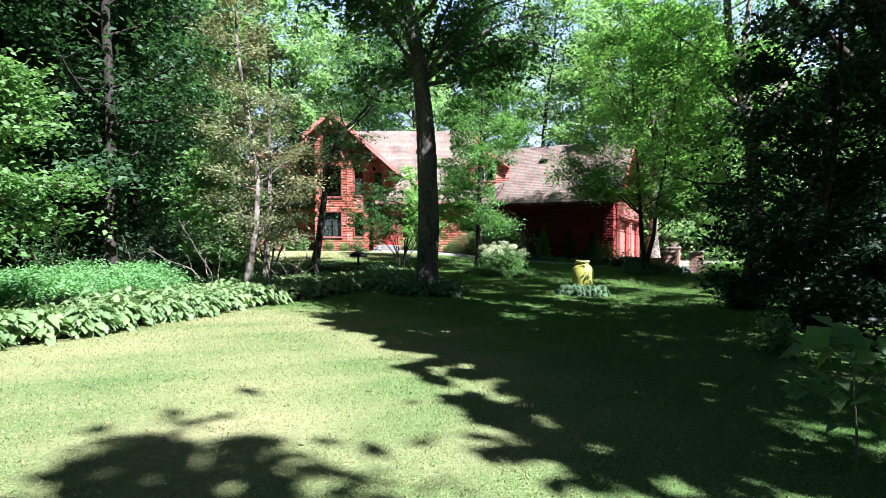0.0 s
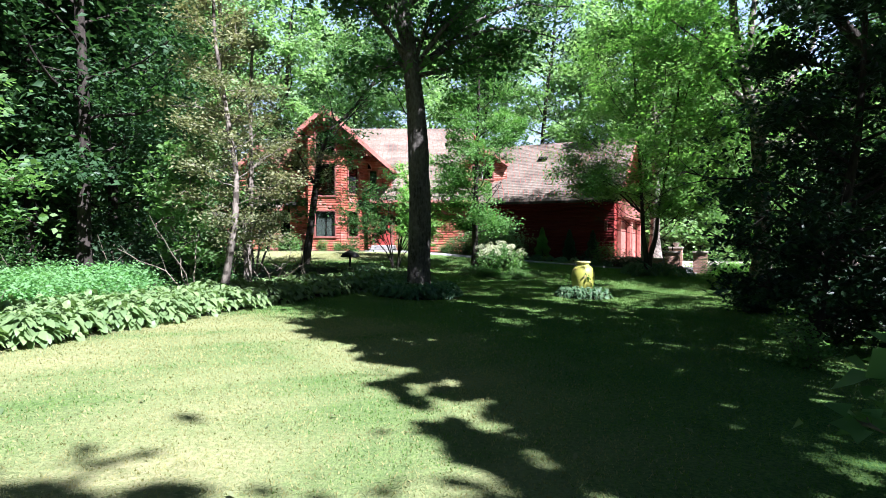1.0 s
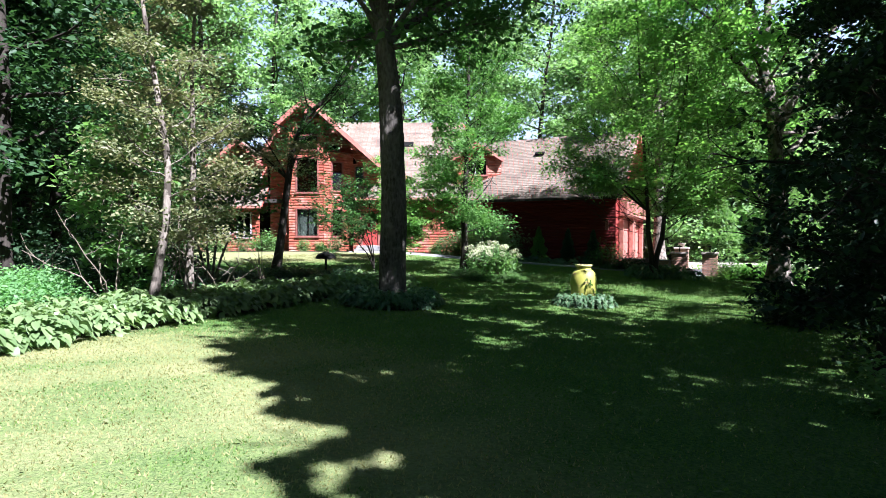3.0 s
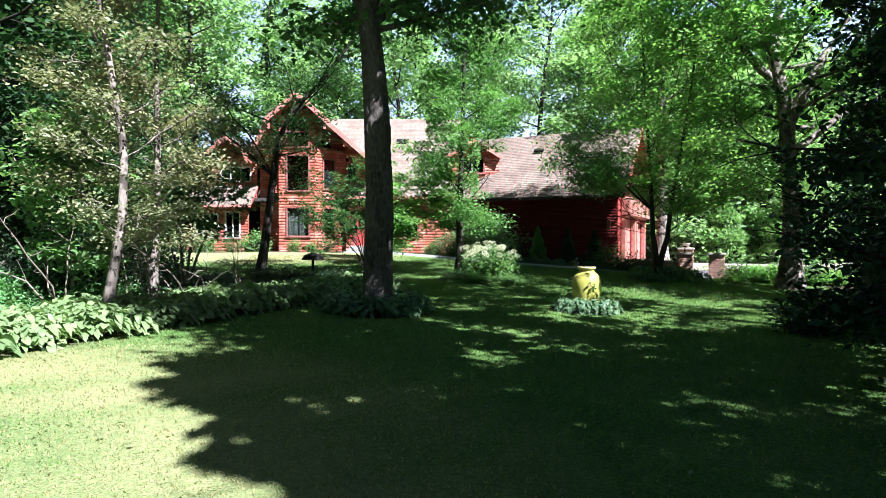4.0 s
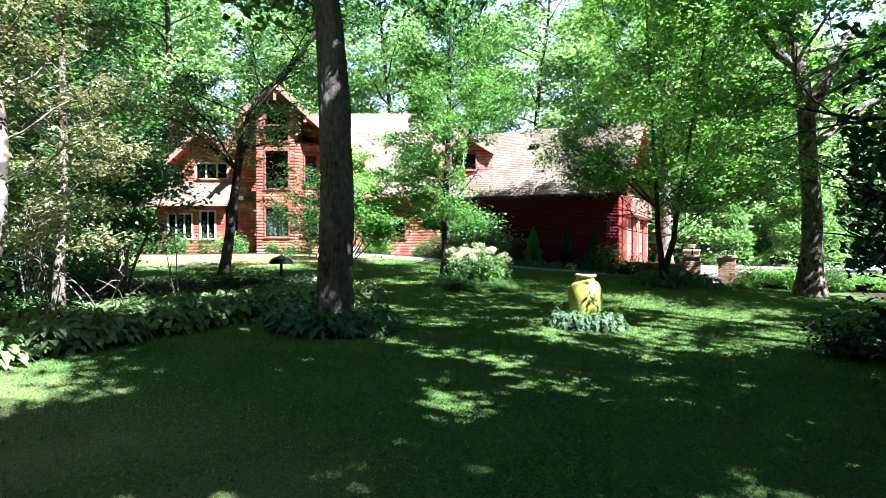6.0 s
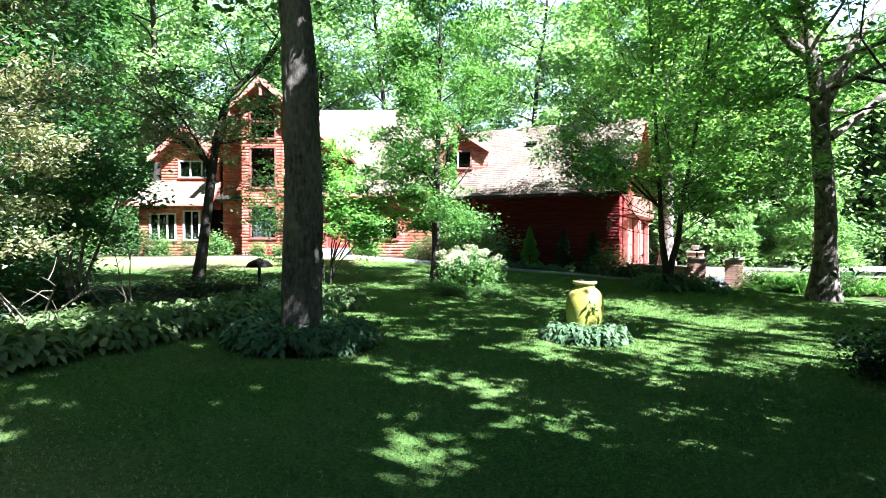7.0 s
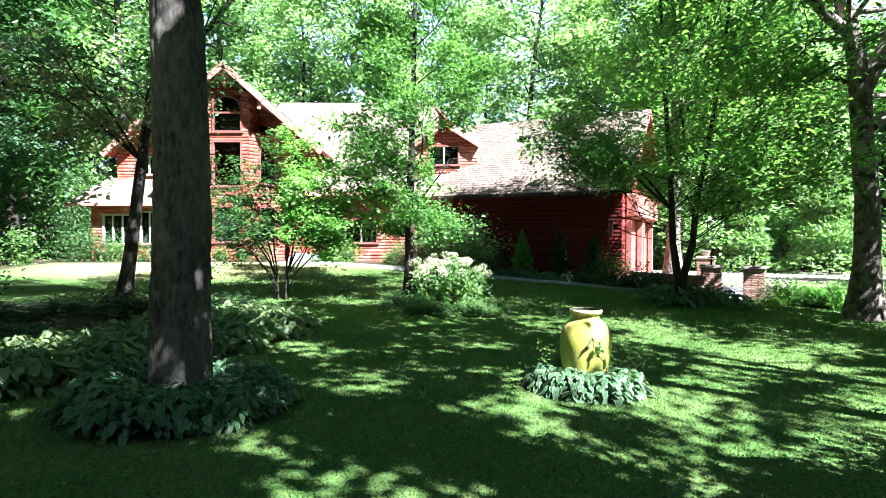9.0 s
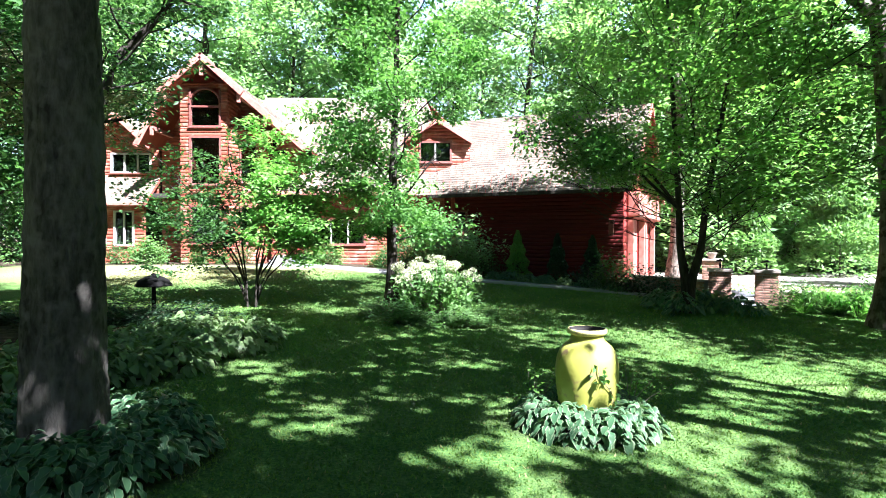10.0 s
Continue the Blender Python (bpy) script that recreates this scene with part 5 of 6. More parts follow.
# dark low-branched trees on the shaded side, their shade darkened into the leaf colour
plant_tree("shade_tree", tree_meshes("shade", 16, 8.2, 0.13, 1.0, 2.4, 40, 34000, 0.14, M["bark_dark"], M["leaf_shaded"], trunk=[(0, 0, 0), (0.05, 0, 0.8), (0.5, 0.2, 1.9), (0.8, 0.2, 3.4), (1.0, 0.3, 5), (1.0, 0.3, 8.2)], keep=lambda x, y, z: clear_of_glade(6.6, 11.0)(x, y, z) & (x > -2.2 + 0.75 * y) & (z < 7.0) & (np.sin(5 * x + 2 * y) + np.sin(6 * z - 3 * x) + np.sin(4 * y + 5 * z) > np.where(z < 3.0, -0.2, -1.0)), top_r=0.2, twigs=7, cloud=0.35, spread=0.15, droop=0.4),
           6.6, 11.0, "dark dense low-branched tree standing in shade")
plant_tree("shade_tree", tree_meshes("shade_b", 17, 3.2, 0.08, 0.5, 1.6, 22, 5000, 0.19, M["bark_dark"], M["leaf_shaded"], top_r=0.2, twigs=6, cloud=0.35, spread=0.15, droop=0.4),
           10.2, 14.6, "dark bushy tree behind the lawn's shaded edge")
plant_tree("shade_tree", tree_meshes("shade_c", 24, 3.6, 0.1, 0.4, 1.9, 26, 6500, 0.14, M["bark_dark"], M["leaf_shaded"], top_r=0.2, twigs=7, cloud=0.4, spread=0.15, droop=0.4),
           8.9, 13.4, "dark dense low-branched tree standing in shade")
# unseen tall trees, added so their crowns shade the lawn: foot, crown's place, crown radius, lowest limbs, leaves
for sd, fx, fy, cx, cy, cr, clear, nl in ((51, 10.8, -3.8, 10.0, -3.3, 2.3, 8.0, 1300), (41, 11.0, -2.0, 10.25, -1.45, 3.2, 8.0, 2600), (42, 8.9, 2.1, 7.65, 2.75, 3.25, 8.0, 13000), (43, 7.6, 6.0, 5.75, 6.6, 2.9, 8.5, 11500),
                                          (44, 12.8, 3.4, 11.95, 3.75, 3.5, 7.5, 3300), (50, 14.8, 0.0, 14.25, 0.25, 3.0, 7.0, 2000), (60, 8.6, -2.2, 7.3, -1.1, 1.9, 7.8, 2500), (61, 9.6, 4.4, 5.7, 3.7, 1.7, 8.0, 2100), (45, 7.0, -5.3, 6.3, -4.85, 0.6, 12.2, 800), (46, 10.0, 11.2, 4.5, 11.2, 3.6, 9.3, 9500), (56, 12.5, 13.6, 8.9, 14.3, 2.9, 9.0, 4400), (57, 13.6, 16.0, 8.2, 16.4, 2.9, 10.0, 2800), (58, 15.9, 9.4, 15.25, 9.75, 3.0, 8.5, 1200), (59, 11.8, 8.0, 10.2, 8.7, 2.6, 9.0, 3800),
                                          (47, 14.6, 14.0, 13.8, 14.3, 4.8, 8.5, 2900), (48, 16.2, 20.4, 14.2, 21.2, 4.6, 9.8, 4200), (49, 19.0, 17.5, 18.5, 17.5, 3.8, 8.0, 1800),
                                          (52, -10.8, 4.5, -10.5, 4.5, 4.5, 6.0, 5000), (53, -11.0, -4.0, -11.0, -4.0, 4.5, 6.0, 4000), (54, 3.0, -11.0, 3.0, -11.0, 5.0, 6.0, 4000), (55, 14.0, -8.0, 14.0, -8.0, 4.0, 6.0, 4000)):
    dx, dy = cx - fx, cy - fy
    top = 11.6 if sd in (60, 61) else 15.5
    line = [(dx * u, dy * u, z * top / 15.5) for u, z in ((0, 0), (0.05, 3), (0.3, 6), (0.8, 9), (1, 12), (1, 15.5))]
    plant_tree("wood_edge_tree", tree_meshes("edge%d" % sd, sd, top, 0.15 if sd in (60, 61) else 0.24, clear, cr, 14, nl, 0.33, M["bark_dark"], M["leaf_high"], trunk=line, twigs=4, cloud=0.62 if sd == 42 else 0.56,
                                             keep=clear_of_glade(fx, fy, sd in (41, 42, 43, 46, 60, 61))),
               fx, fy, "tall broadleaved tree added out of view to shade the garden", group="trees at the wood's edge")
# sapling with big maple leaves by the first bed
plant_tree("maple_sapling", tree_meshes("sapling", 18, 3.7, 0.05, 1.1, 1.1, 20, 6500, 0.105, M["twig"], M["leaf_pale"], twigs=6, cloud=0.34, width=0.75, flat=0.7),
           -6.5, 8.2, "young maple with broad sunlit pale leaves")

plant_tree("understory_sapling", tree_meshes("under", 20, 3.6, 0.035, 0.7, 1.2, 18, 2800, 0.17, M["twig"], M["leaf_pale"], twigs=5, cloud=0.3, width=0.7, flat=0.7),
           -6.1, 15.6, "spindly sapling with large pale leaves under the trees")
plant_tree("maple_seedling", tree_meshes("seedling", 23, 0.95, 0.012, 0.35, 0.5, 8, 110, 0.22, M["twig"], M["leaf_pale"], twigs=3, cloud=0.14, width=0.75, flat=0.7),
           3.15, 4.45, "knee-high maple seedling with broad pale leaves")

# ---- woodland behind ----
wood_kinds = []
for k, (tall, cr, clear) in enumerate(((19, 4.6, 4.0), (22, 5.2, 6.0), (16, 4.2, 2.5), (24, 5.0, 8.0), (13, 3.8, 1.5))):
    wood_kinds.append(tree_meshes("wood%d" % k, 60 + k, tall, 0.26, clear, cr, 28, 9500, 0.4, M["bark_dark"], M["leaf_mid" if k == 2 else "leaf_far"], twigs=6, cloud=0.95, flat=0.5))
for k, (tall, cr, clear) in enumerate(((17, 4.2, 3.0), (13, 3.6, 1.5))):
    wood_kinds.append(tree_meshes("nearwood%d" % k, 70 + k, tall, 0.2, clear, cr, 28, 13000, 0.24, M["bark_dark"], M["leaf_wood_shaded"], twigs=6, cloud=0.7, flat=0.5))
wood_kinds.append(tree_meshes("outwood", 75, 18, 0.26, 4.0, 5.0, 10, 1200, 1.15, M["bark_dark"], M["leaf_high"], twigs=3, cloud=0.7))
wrng = np.random.default_rng(77)
first = [None] * 8
spots = []


def wood(x, y, k, size):
    m = pose(x, y, float(height(x, y)) - 0.1, 0, 0, wrng.uniform(0, 360)) @ Matrix.Scale(size, 4)
    if first[k] is None:
        t = thing("woodland_tree", "tall leafy woodland tree behind the garden", "tree", "woodland trees")
        part("trunk", wood_kinds[k][0], None, t)
        part("crown", wood_kinds[k][1], None, t)
        t.matrix_basis = m
        first[k] = t
    else:
        c = copy_thing(first[k], pose(0, 0, 0))
        c.matrix_basis = m


def scatter(x0, x1, y0, y1, n, kinds, gap):
    tries = 0
    while n and tries < 4000:
        tries += 1
        x, y = wrng.uniform(x0, x1), wrng.uniform(y0, y1)
        if all((x - a) ** 2 + (y - b) ** 2 > gap * gap for a, b in spots):
            spots.append((x, y))
            wood(x, y, int(wrng.choice(kinds)), wrng.uniform(0.85, 1.15))
            n -= 1


scatter(-40, 42, 56, 66, 23, [0, 1, 3], 3.4)
scatter(-32, -15, 42, 56, 4, [1, 3], 3.0)
scatter(-45, 50, 68, 82, 3, [1, 3], 4.0)
scatter(-30, -15.5, 24, 54, 17, [2, 2, 5], 3.2)
scatter(-24, -9.5, 14, 24, 11, [5, 6], 2.6)
scatter(-24, -13, 4, 13, 5, [5], 3.0)
scatter(19, 44, 46, 56, 11, [0, 1, 4], 3.4)
scatter(15, 40, 46, 52, 8, [4], 2.4)
scatter(25, 38, 12, 32, 12, [5, 6], 3.0)
# unseen trees round the remaining sides, added to hold back skylight
scatter(-28, 34, -26, -13, 14, [7], 4.0)
scatter(20, 30, -12, 14, 6, [7], 4.0)
scatter(-30, -17, -14, 8, 8, [7], 4.0)

# one more, added to darken the upper right background
wood(15.8, 21.0, 6, 0.9)

# ---- understory shrubs ----
shrub_kinds = []
for k, (mat, lf, n, w, h) in enumerate((("leaf_mid", 0.14, 1100, 1.0, 1.3), ("leaf_shaded", 0.14, 900, 1.0, 1.1), ("fern", 0.075, 3400, 0.95, 0.5), ("leaf_pale", 0.14, 1300, 0.8, 1.0), ("leaf_far", 0.2, 1600, 1.5, 2.6))):
    rg = np.random.default_rng(90 + k)
    st, an = [], []
    for i in range(14):
        q = bend(rg, (rg.normal(0, 0.12), rg.normal(0, 0.12), 0), (rg.normal(0, 0.7) * w, rg.normal(0, 0.7) * w, h), h * rg.uniform(0.7, 1.15), 4, 0.2, 0.0)
        st.append((q, np.linspace(0.018, 0.005, 5), 4))
        an += list(q[1:])
    an = np.array(an)
    ps = an[rg.integers(0, len(an), n)] + rg.normal(0, 1, (n, 3)) * [0.22 * w, 0.22 * w, 0.16 * h]
    ps[:, 2] = np.abs(ps[:, 2])
    shrub_kinds.append((tubes_mesh("shrub_stems", st, M["twig"]), leaves_mesh("shrub_leaves", rg, ps, lf, M[mat], width=0.6, flat=0.55)))
shrub_first = {}


def shrub(k, x, y, size, name="shrub", label="leafy green shrub growing under the trees", group="woodland shrubs", stretch=1.0):
    m = pose(x, y, float(height(x, y)) - 0.03, 0, 0, wrng.uniform(0, 360)) @ Matrix.Diagonal((size, size, size * stretch, 1))
    key = (k, name, label)
    if key not in shrub_first:
        t = thing(name, label, "shrub", group)
        part("stem", shrub_kinds[k][0], None, t, kind="stuff")
        part("foliage", shrub_kinds[k][1], None, t)
        shrub_first[key] = t
        t.matrix_basis = m
    else:
        copy_thing(shrub_first[key], pose(0, 0, 0)).matrix_basis = m


# ferny groundcover beyond the first bed
for i in range(46):
    x, y = wrng.uniform(-11, -5.0), wrng.uniform(9.5, 16.5)
    if x < bed_edge(y) - 2.0:
        shrub(2, x, y, wrng.uniform(0.8, 1.3), "fern_clump", "bright sunlit ferny groundcover clump", "ferns")
for i in range(40):
    x, y = wrng.uniform(-16, -5.0), wrng.uniform(15.5, 27)
    if x < bed_edge(min(y, 23.4)) - 2.2 and x < 0.8 - 0.57 * (y - 8.5):
        shrub(int(wrng.choice([0, 1, 1])), x, y, wrng.uniform(0.8, 1.5))
for i in range(26):
    shrub(int(wrng.choice([0, 4])), wrng.uniform(-30, 40), wrng.uniform(54, 58), wrng.uniform(1.2, 1.9))
for i in range(26):
    shrub(int(wrng.choice([0, 4])), wrng.uniform(16, 36), wrng.uniform(45.5, 50), wrng.uniform(1.3, 2.1))
for i in range(18):
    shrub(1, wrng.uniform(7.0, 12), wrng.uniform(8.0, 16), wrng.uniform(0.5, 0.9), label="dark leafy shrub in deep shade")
for i in range(16):
    shrub(int(wrng.choice([0, 3])), wrng.uniform(-24, -14.5), wrng.uniform(26, 38), wrng.uniform(1.0, 1.8))
for i in range(20):
    shrub(int(wrng.choice([0, 4])), wrng.uniform(-30, -16.5), wrng.uniform(36, 54), wrng.uniform(1.3, 2.2), stretch=1.3)
shrub(3, 5.15, 8.9, 0.55, "young_shrub", "small sunlit shrub at the lawn's edge")
for i in range(60):
    x, y = wrng.uniform(-10, -1.5), wrng.uniform(17, 25.6)
    if x < bed_edge(min(y, 23.4)) - 1.6:
        shrub(1, x, y, wrng.uniform(0.45, 0.7), "groundcover_clump", "low dark groundcover clump in the shaded bed", "groundcover", stretch=0.55)
for x, y, w in ((-3.3, 24.9, 0.75), (-4.2, 25.0, 0.8), (-3.8, 24.4, 0.7), (-2.8, 25.3, 0.7), (-4.8, 24.4, 0.8), (-3.0, 24.2, 0.65), (-2.3, 24.7, 0.6), (-5.3, 25.2, 0.8)):
    shrub(1, x, y, w, "groundcover_clump", "low dark groundcover clump in the shaded bed", "groundcover", stretch=0.6)
# foundation planting
for x, y, k, s in ((-9.6, 36.9, 3, 1.0), (-8.9, 37.0, 3, 0.8), (-7.2, 36.9, 3, 0.6), (-6.2, 36.9, 3, 0.5), (-5.4, 37.2, 0, 0.6), (-2.2, 37.3, 3, 0.9), (-1.6, 37.4, 3, 0.7),
                   (0.3, 37.2, 3, 0.6), (0.9, 37.0, 0, 0.8), (1.6, 36.8, 0, 0.9), (2.6, 36.9, 4, 0.8), (3.4, 36.4, 4, 0.95), (4.2, 36.2, 4, 0.75), (5.0, 36.2, 0, 0.7),
                   (-12.9, 37.6, 0, 0.9), (-12.2, 37.5, 3, 0.8), (-13.6, 37.2, 0, 1.0), (-10.8, 37.2, 0, 0.6)):
    shrub(k, x, y, s, "garden_shrub", "rounded garden shrub planted against the house wall", "foundation shrubs")
for x, y, k, s in ((9.0, 32.9, 0, 0.9), (9.7, 32.4, 1, 0.9), (10.3, 31.9, 1, 0.8), (8.3, 33.4, 1, 0.7), (13.6, 28.6, 3, 0.6), (14.3, 28.3, 3, 0.65), (15.0, 27.9, 0, 0.7), (15.6, 27.4, 0, 0.7), (13.2, 28.9, 0, 0.6)):
    shrub(k, x, y, s, "garden_shrub", "rounded garden shrub beside the brick wall and path", "path shrubs")


def conifer(x, y, tall, wide, mat, label, leaf=0.11):
    rg = np.random.default_rng(int(x * 100))
    n = int(4200 * max(1, wide / 2))
    h = rg.random(n) ** 0.75
    r = wide / 2 * (1 - h) ** 0.8 * rg.uniform(0.75, 1.08, n) * (1 + 0.15 * np.sin(h * 23))
    a = rg.uniform(0, 2 * np.pi, n)
    pos = np.stack([r * np.cos(a), r * np.sin(a), 0.08 + h * (tall - 0.08)], -1)
    c = thing("conifer", label, "conifer", "small conifers")
    part("trunk", tubes_mesh("conifer_trunk", [(np.array([(0, 0, 0), (0, 0, tall * 0.5), (0, 0, tall * 0.9)]), np.array([0.05, 0.03, 0.01]), 6)], M["bark_dark"]), None, c)
    part("crown", leaves_mesh("conifer_crown", rg, pos, leaf, mat, width=0.5, flat=0.2, droop=-0.6, out_from=(0, 0, tall * 0.3)), None, c)
    c.location = (x, y, float(height(x, y)))


conifer(6.05, 35.5, 1.95, 1.05, M["leaf_bright"], "small sunlit conical conifer by the garage wall")
# these two carry the garage's shade in darker leaves
conifer(7.5, 34.8, 1.9, 0.95, M["leaf_shaded"], "dark conical conifer in the garage's shade")
conifer(8.7, 34.2, 1.9, 1.0, M["leaf_shaded"], "dark conical conifer in the garage's shade")

conifer(24.3, 43.0, 6.5, 5.0, M["leaf_pale"], "pale feathery conifer beyond the drive", 0.3)
conifer(20.4, 45.0, 5.0, 4.0, M["leaf_pale"], "pale feathery conifer beyond the drive", 0.3)

# hydrangea
hyd = thing("hydrangea", "round hydrangea bush covered in cream flower heads", "shrub")
hr = np.random.default_rng(8)
st, heads = [], []
for i in range(70):
    a, rr = hr.uniform(0, 2 * np.pi), math.sqrt(hr.random()) * 1.05
    end = np.array([rr * math.cos(a), rr * math.sin(a) * 0.8, 0.95 - 0.25 * rr * rr + hr.normal(0, 0.07)])
    st.append((np.array([end * [0.15, 0.15, 0], end * [0.6, 0.6, 0.5], end]), np.array([0.012, 0.009, 0.006]), 4))
    heads.append(end)
part("stem", tubes_mesh("hydrangea_stems", st, M["twig"]), None, hyd)
hp = np.array(heads)[hr.integers(0, 70, 3600)] * np.stack([hr.uniform(0.5, 1.1, 3600)] * 2 + [hr.uniform(0.2, 0.95, 3600)], -1) + hr.normal(0, 0.07, (3600, 3))
part("foliage", leaves_mesh("hydrangea_leaves", hr, hp, 0.12, M["leaf_pale"], width=0.6), None, hyd)
for e in heads[:42]:
    b = hr.normal(0, 1, (110, 3))
    b = unit(b) * [0.11, 0.11, 0.075] * hr.uniform(0.8, 1.0, (110, 1))
    part("flower_head", leaves_mesh("flower_head", hr, e + [0, 0, 0.05] + b, 0.035, M["petal"], width=1.0, flat=0.1), None, hyd)
hyd.location = (2.81, 26.7, float(height(2.81, 26.7)))
hyd.scale = (1.05, 0.95, 1.3)
for x, y, s in ((1.9, 26.2, 0.6), (2.4, 25.5, 0.7), (3.1, 25.4, 0.75), (3.8, 25.9, 0.6), (1.5, 26.4, 0.6), (1.2, 26.0, 0.5), (3.9, 26.5, 0.6), (1.9, 25.4, 0.6), (3.6, 25.3, 0.6), (2.7, 25.0, 0.6)):
    shrub(0 if x < 2 else 3, x, y, s, "groundcover_clump", "low green groundcover clump at the tree's foot", "groundcover", stretch=0.45)

# ---- hostas ----
hosta_kinds = []
for k in range(6):
    rg = np.random.default_rng(200 + k)
    small = k in (1, 5)
    n = 120 if small else 96
    a = np.arange(n) * 2.399 + rg.normal(0, 0.6, n)
    rr = np.sqrt((np.arange(n) + 0.5) / n)
    base = np.stack([0.26 * rr * np.cos(a), 0.26 * rr * np.sin(a), 0.36 * (1 - 0.8 * rr ** 2) + rg.normal(0, 0.025, n)], -1)
    ln = (0.085 if small else 0.1) + 0.03 * rr + rg.normal(0, 0.02, n)
    hosta_kinds.append(broad_leaves("hosta_leaves", base, np.stack([np.cos(a), np.sin(a), 0 * a], -1), ln, ln * 0.62, M["hosta_ring" if small else "hosta_edged" if k == 3 else "hosta"], rg, arch=0.85, rise=0.35))
hosta_first = {}


def hosta(k, x, y, size, label, group):
    m = pose(x, y, float(height(x, y)) - 0.01, wrng.uniform(-7, 7), wrng.uniform(-7, 7), wrng.uniform(0, 360)) @ Matrix.Scale(size, 4)
    if (k, label) not in hosta_first:
        ob = thing("hosta", label, "hosta", group)
        part("foliage", hosta_kinds[k], None, ob, kind="stuff")
        hosta_first[k, label] = ob
        ob.matrix_basis = m
    else:
        copy_thing(hosta_first[k, label], pose(0, 0, 0)).matrix_basis = m


for i in range(44):
    a, r = i * 2.399, 0.44 + 0.52 * math.sqrt((i + 0.5) / 44) + wrng.normal(0, 0.05)
    hosta(int(wrng.choice([1, 5])), -0.46 + r * math.cos(a), 17.15 + r * math.sin(a), wrng.uniform(0.85, 1.15), "dark green hosta in the ring round the big trunk", "hostas round the trunk")
for i in range(30):
    a, r = i * 2.399, 0.39 + 0.22 * math.sqrt((i + 0.5) / 30)
    hosta(3, 4.41 + r * math.cos(a), 18.57 + r * math.sin(a), wrng.uniform(0.68, 0.95), "white-edged hosta at the foot of the yellow jar", "hostas round the jar")
yy = 6.0
while yy < 23.6:
    for row in range(5):
        x = bed_edge(yy) - 0.2 - row * 0.4 + wrng.normal(0, 0.07)
        hosta(2 * int(wrng.integers(0, 3)), x, yy + wrng.normal(0, 0.1), wrng.uniform(0.95, 1.3), "broad green hosta in the long border bed", "hostas in the border")
    yy += 0.36
for i in range(22):
    s = wrng.random()
    hosta(int(wrng.integers(0, 6)), 4.4 + 6.0 * s, 35.0 - 2.7 * s + wrng.normal(0, 0.25), wrng.uniform(0.8, 1.1), "blue-green hosta along the garage bed", "hostas by the garage")
for i in range(18):
    hosta(int(wrng.integers(0, 6)), 10.2 + wrng.normal(0, 0.7), 28.5 + wrng.normal(0, 0.4), wrng.uniform(1.1, 1.6), "clump of hosta at the brick pier's foot", "hostas by the piers")

# ---- grass ----
def grass():
    rg = np.random.default_rng(300)
    n = 470000
    x = rg.uniform(-8.5, 14.5, n)
    y = rg.uniform(2.2, 34, n)
    keep = (x > bed_edge(y) + 0.03) & (rg.random(n) < np.clip(1.25 - (y - 6) / 34, 0.25, 1)) & (np.abs(x) < 0.9 * y + 3)
    keep &= (np.hypot(x + 0.46, y - 17.15) > 1.12 + 0.05 * np.sin(9 * np.arctan2(y - 17.15, x + 0.46))) & (np.hypot(x - 4.41, y - 18.57) > 0.78)
    x, y = x[keep], y[keep]
    n = len(x)
    z = height(x, y)
    a = rg.uniform(0, 2 * np.pi, n)
    hgt = rg.uniform(0.012, 0.03, n) * (0.8 + 0.02 * y)
    wd = rg.uniform(0.004, 0.009, n) * (1 + 0.06 * y)
    lean = rg.normal(0, 0.55, (n, 2)) * hgt[:, None]
    b = np.stack([x, y, z - 0.004], -1)
    s = np.stack([np.cos(a) * wd, np.sin(a) * wd, 0 * a], -1)
    t = np.stack([x + lean[:, 0], y + lean[:, 1], z + hgt], -1)
    v = np.stack([b - s, b + s, t], 1).reshape(-1, 3)
    f = np.arange(3 * n).reshape(-1, 3)
    me = mesh_of("grass", v, f, M["grass"])
    me.materials.append(M["grass_dry_lit"])
    me.polygons.foreach_set("material_index", (rg.random(n) < 0.035 + 2.2 * dry_and_lit(x, y)).astype(np.int32))
    tagged(new("grass", me), "short mown grass blades over the lawn", "grass", kind="stuff")


grass()


def fallen_leaves():
    rg = np.random.default_rng(310)
    n = 420
    x, y = rg.uniform(-6, 12, n), rg.uniform(3, 30, n)
    k = x > bed_edge(y) + 0.1
    x, y = x[k], y[k]
    tagged(new("fallen_leaf_litter", leaves_mesh("fallen_leaf_litter", rg, np.stack([x, y, height(x, y) + 0.03], -1), 0.07, M["leaf_rust"], flat=0.85, droop=0.0)),
           "scattered dry yellow leaves lying on the lawn", "leaf litter", kind="stuff")


fallen_leaves()

# vine on the jar and wiry sprigs beside it
vine = thing("jar_vine", "small green vine climbing the front of the jar", "vine", at=(4.41, 18.57, float(height(4.41, 18.57))))
vr = np.random.default_rng(320)
vt = np.linspace(0, 1, 12)
va = -1.25 + 0.35 * np.sin(vt * 5) + 0.1 * vt
vrad = np.interp(0.1 + 0.62 * vt, [0, 0.18, 0.36, 0.52, 0.62, 0.71, 0.8], [0.25, 0.3, 0.335, 0.352, 0.352, 0.34, 0.31]) + 0.012
vl = np.stack([vrad * np.cos(va), vrad * np.sin(va), 0.1 + 0.62 * vt], -1)
part("stem", tubes_mesh("vine_stem", [(vl, np.full(12, 0.005), 5)], M["twig"]), None, vine)
vp = vl[vr.integers(0, 12, 46)] * [1.05, 1.05, 1] + vr.normal(0, 0.035, (46, 3))
part("foliage", leaves_mesh("vine_foliage", vr, vp, 0.075, M["leaf_mid"], width=0.8, flat=0.1, droop=0.5), None, vine)
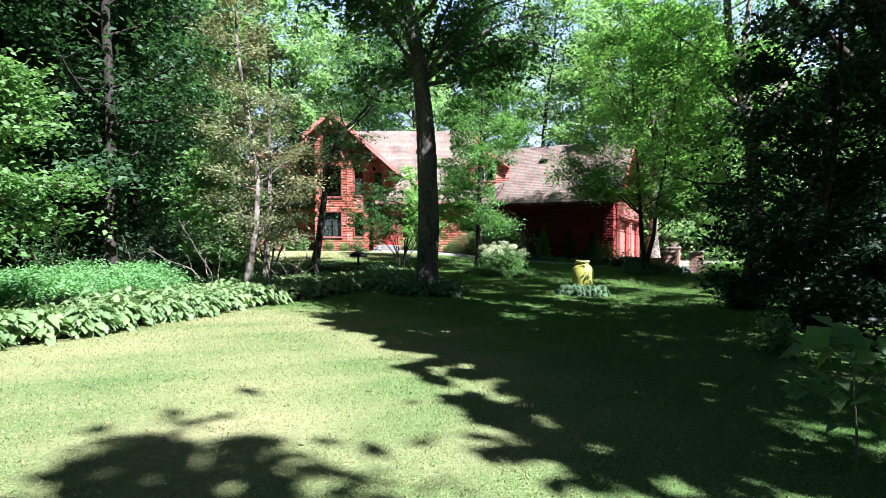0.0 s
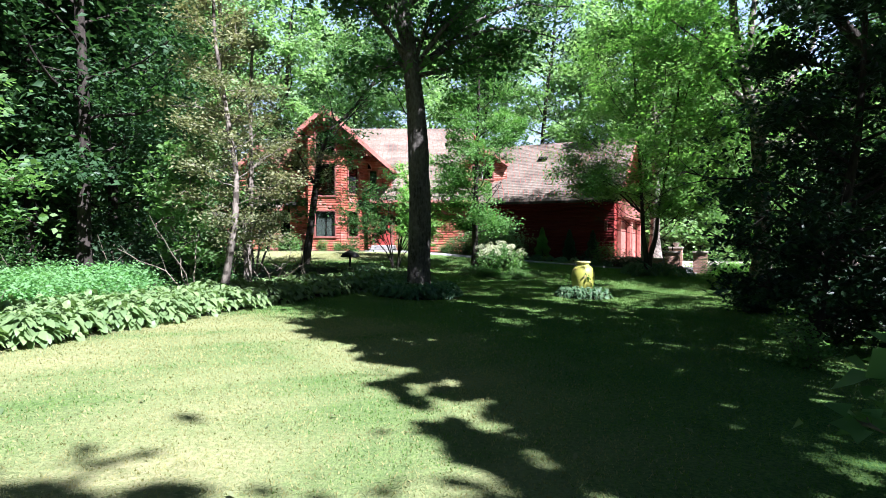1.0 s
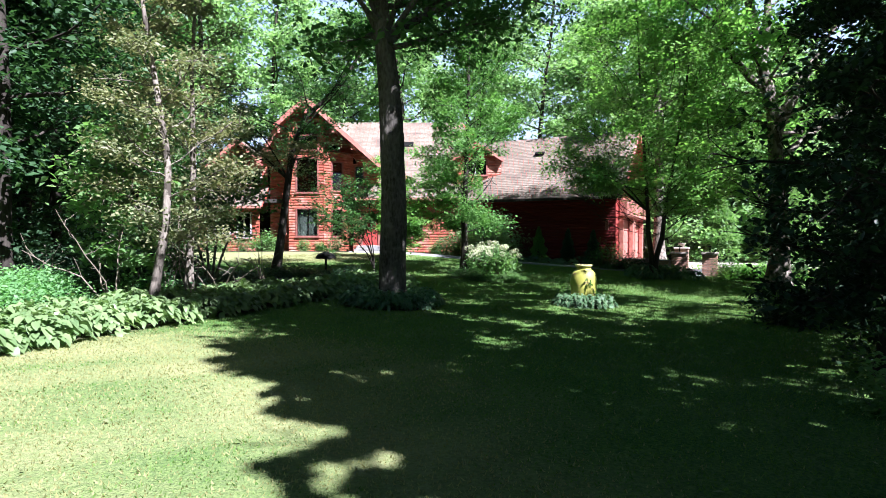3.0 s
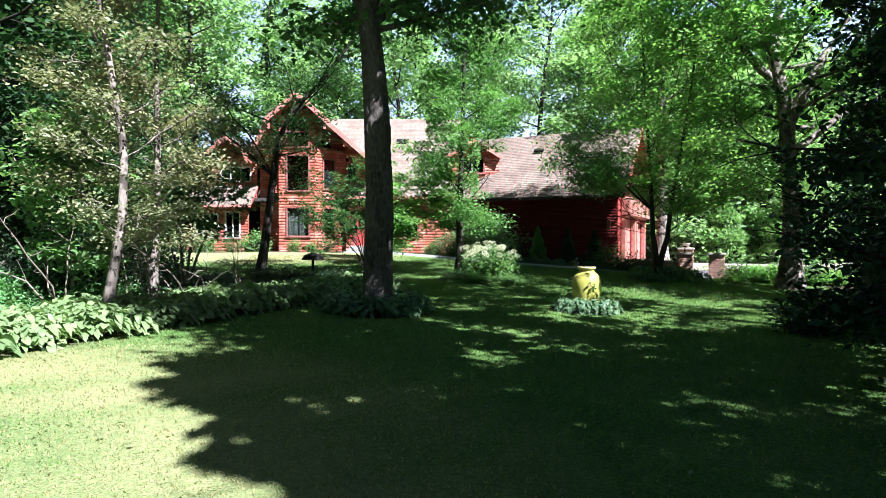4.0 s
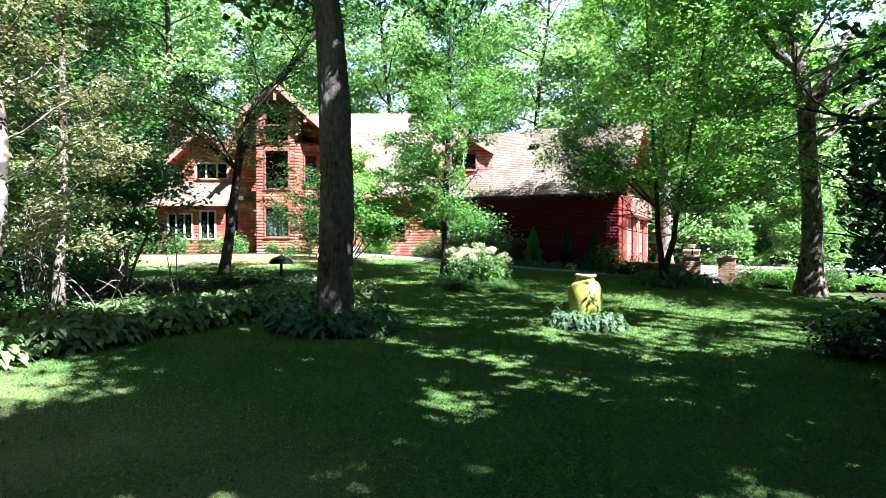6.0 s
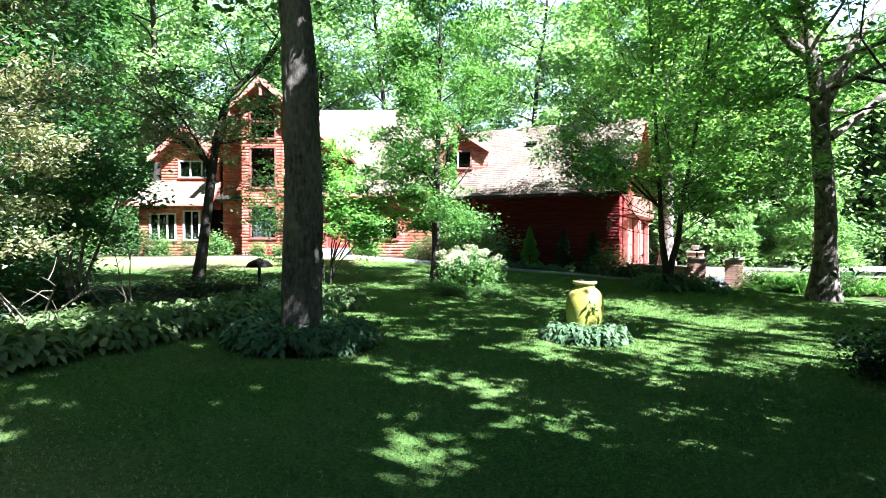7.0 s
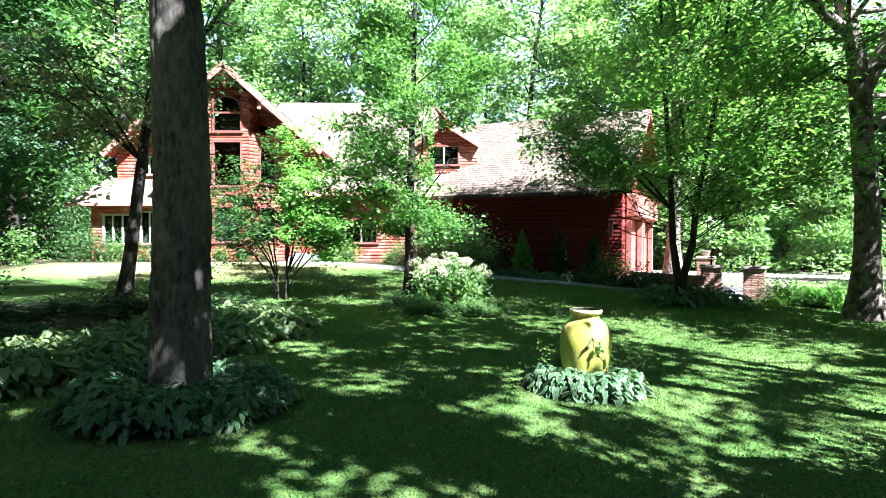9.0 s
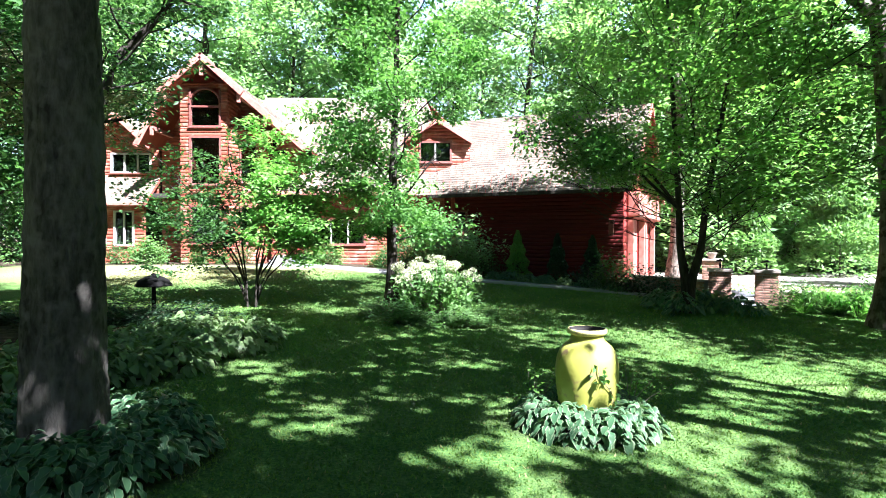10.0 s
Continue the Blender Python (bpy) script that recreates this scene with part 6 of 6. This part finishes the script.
for dx, dy in ((-0.5, 0.2), (0.55, 0.25)):
    sp = thing("wiry_sprig", "thin wiry leafy sprig rising behind the hostas", "plant", "sprigs by the jar", at=(4.41 + dx, 18.57 + dy, float(height(4.41 + dx, 18.57 + dy))))
    st, lp = [], []
    for i in range(7):
        q = bend(vr, (0, 0, 0), (vr.normal(0, 0.5), vr.normal(0, 0.4), 1), vr.uniform(0.45, 0.75), 4, 0.2, 0)
        st.append((q, np.linspace(0.005, 0.002, 5), 4))
        lp += list(q[2:])
    part("stem", tubes_mesh("sprig_stem", st, M["twig"]), None, sp)
    lp = np.array(lp)
    part("foliage", leaves_mesh("sprig_foliage", vr, lp[vr.integers(0, len(lp), 90)] + vr.normal(0, 0.05, (90, 3)), 0.06, M["leaf_bright"], width=0.7), None, sp)

# arching grassy clumps by the drive
lily_kinds = []
for k in range(3):
    rg = np.random.default_rng(400 + k)
    n = 90
    a = rg.uniform(0, 2 * np.pi, n)
    base = np.stack([0.08 * np.cos(a), 0.08 * np.sin(a), 0 * a], -1)
    ln = rg.uniform(0.3, 0.6, n)
    lily_kinds.append(broad_leaves("lily_blades", base, np.stack([np.cos(a), np.sin(a), 0 * a], -1), ln, ln * 0.05 + 0.012, M["leaf_lime" if k else "leaf_bright"], rg, arch=1.5, rise=1.9))
lily_first = {}
for i in range(28):
    u = wrng.random()
    x, y = 13.4 + 3.8 * u + wrng.normal(0, 0.2), 28.9 - 1.5 * u - wrng.random() * 0.9
    k = i % 3
    m = pose(x, y, float(height(x, y)), 0, 0, wrng.uniform(0, 360)) @ Matrix.Scale(wrng.uniform(0.8, 1.3), 4)
    if k not in lily_first:
        ob = thing("daylily", "arching clump of bright green daylily leaves", "plant", "daylily clumps")
        part("foliage", lily_kinds[k], None, ob, kind="stuff")
        lily_first[k] = ob
        ob.matrix_basis = m
    else:
        copy_thing(lily_first[k], pose(0, 0, 0)).matrix_basis = m

# pale flowering bed in the sun beyond the wall
fr = np.random.default_rng(410)
fx, fy = fr.uniform(13.8, 21, 2600), fr.uniform(30.6, 34.5, 2600)
fz = height(fx, fy) + 0.05 + 0.22 * fr.random(2600)
fl = leaves_mesh("flower_bed", fr, np.stack([fx, fy, fz], -1), 0.12, M["petal"], width=0.8, flat=0.5)
fl.materials.append(M["leaf_lime"])
fl.polygons.foreach_set("material_index", np.repeat((fr.random(2600) < 0.45).astype(np.int32), 2))
tagged(new("flower_bed", fl), "sunlit bed of low pale flowers beside the drive", "flower bed", kind="stuff")


def boulder(x, y, sx, sy, sz, seed):
    bm = bmesh.new()
    bmesh.ops.create_icosphere(bm, subdivisions=3, radius=1.0)
    for v in bm.verts:
        k = 1 + 0.22 * noise.noise(v.co * 1.3 + Vector((seed, 0, 0))) + 0.08 * noise.noise(v.co * 4 + Vector((seed, 2, 0)))
        v.co = Vector((v.co.x * sx * k, v.co.y * sy * k, max(-0.3, v.co.z) * sz * k))
    me = bpy.data.meshes.new("boulder")
    bm.to_mesh(me)
    bm.free()
    me.materials.append(M["concrete"])
    ob = new("boulder", me)
    ob.location = (x, y, float(height(x, y)))
    tagged(ob, "grey weathered boulder at the shaded lawn's edge", "boulder", "edging boulders")


for b in ((8.9, 13.5, 0.4, 0.28, 0.2, 3), (9.6, 13.3, 0.3, 0.25, 0.22, 7), (10.2, 13.1, 0.35, 0.28, 0.18, 11)):
    boulder(*b)

# thin many-stemmed tree in the shaded bed
stm = thing("multistem_tree", "thin pale many-stemmed small tree in the shaded bed", "tree")
for k, (dx, dz) in enumerate(((-1.0, 3.4), (-0.3, 3.8), (0.5, 3.6), (1.1, 2.9))):
    ln = [(0.05 * dx, 0, 0), (0.3 * dx, 0, dz * 0.3), (0.7 * dx, 0, dz * 0.65), (dx, 0.1, dz)]
    a, b = tree_meshes("multi%d" % k, 430 + k, dz, 0.045, dz * 0.45, 1.0, 9, 1300, 0.13, M["bark_pale"], M["leaf_mid"], trunk=ln, twigs=5, cloud=0.3, root=1.0, flare=0.1)
    part("trunk", a, None, stm)
    part("crown", b, None, stm)
stm.location = (-6.0, 20.3, float(height(-6.0, 20.3)))
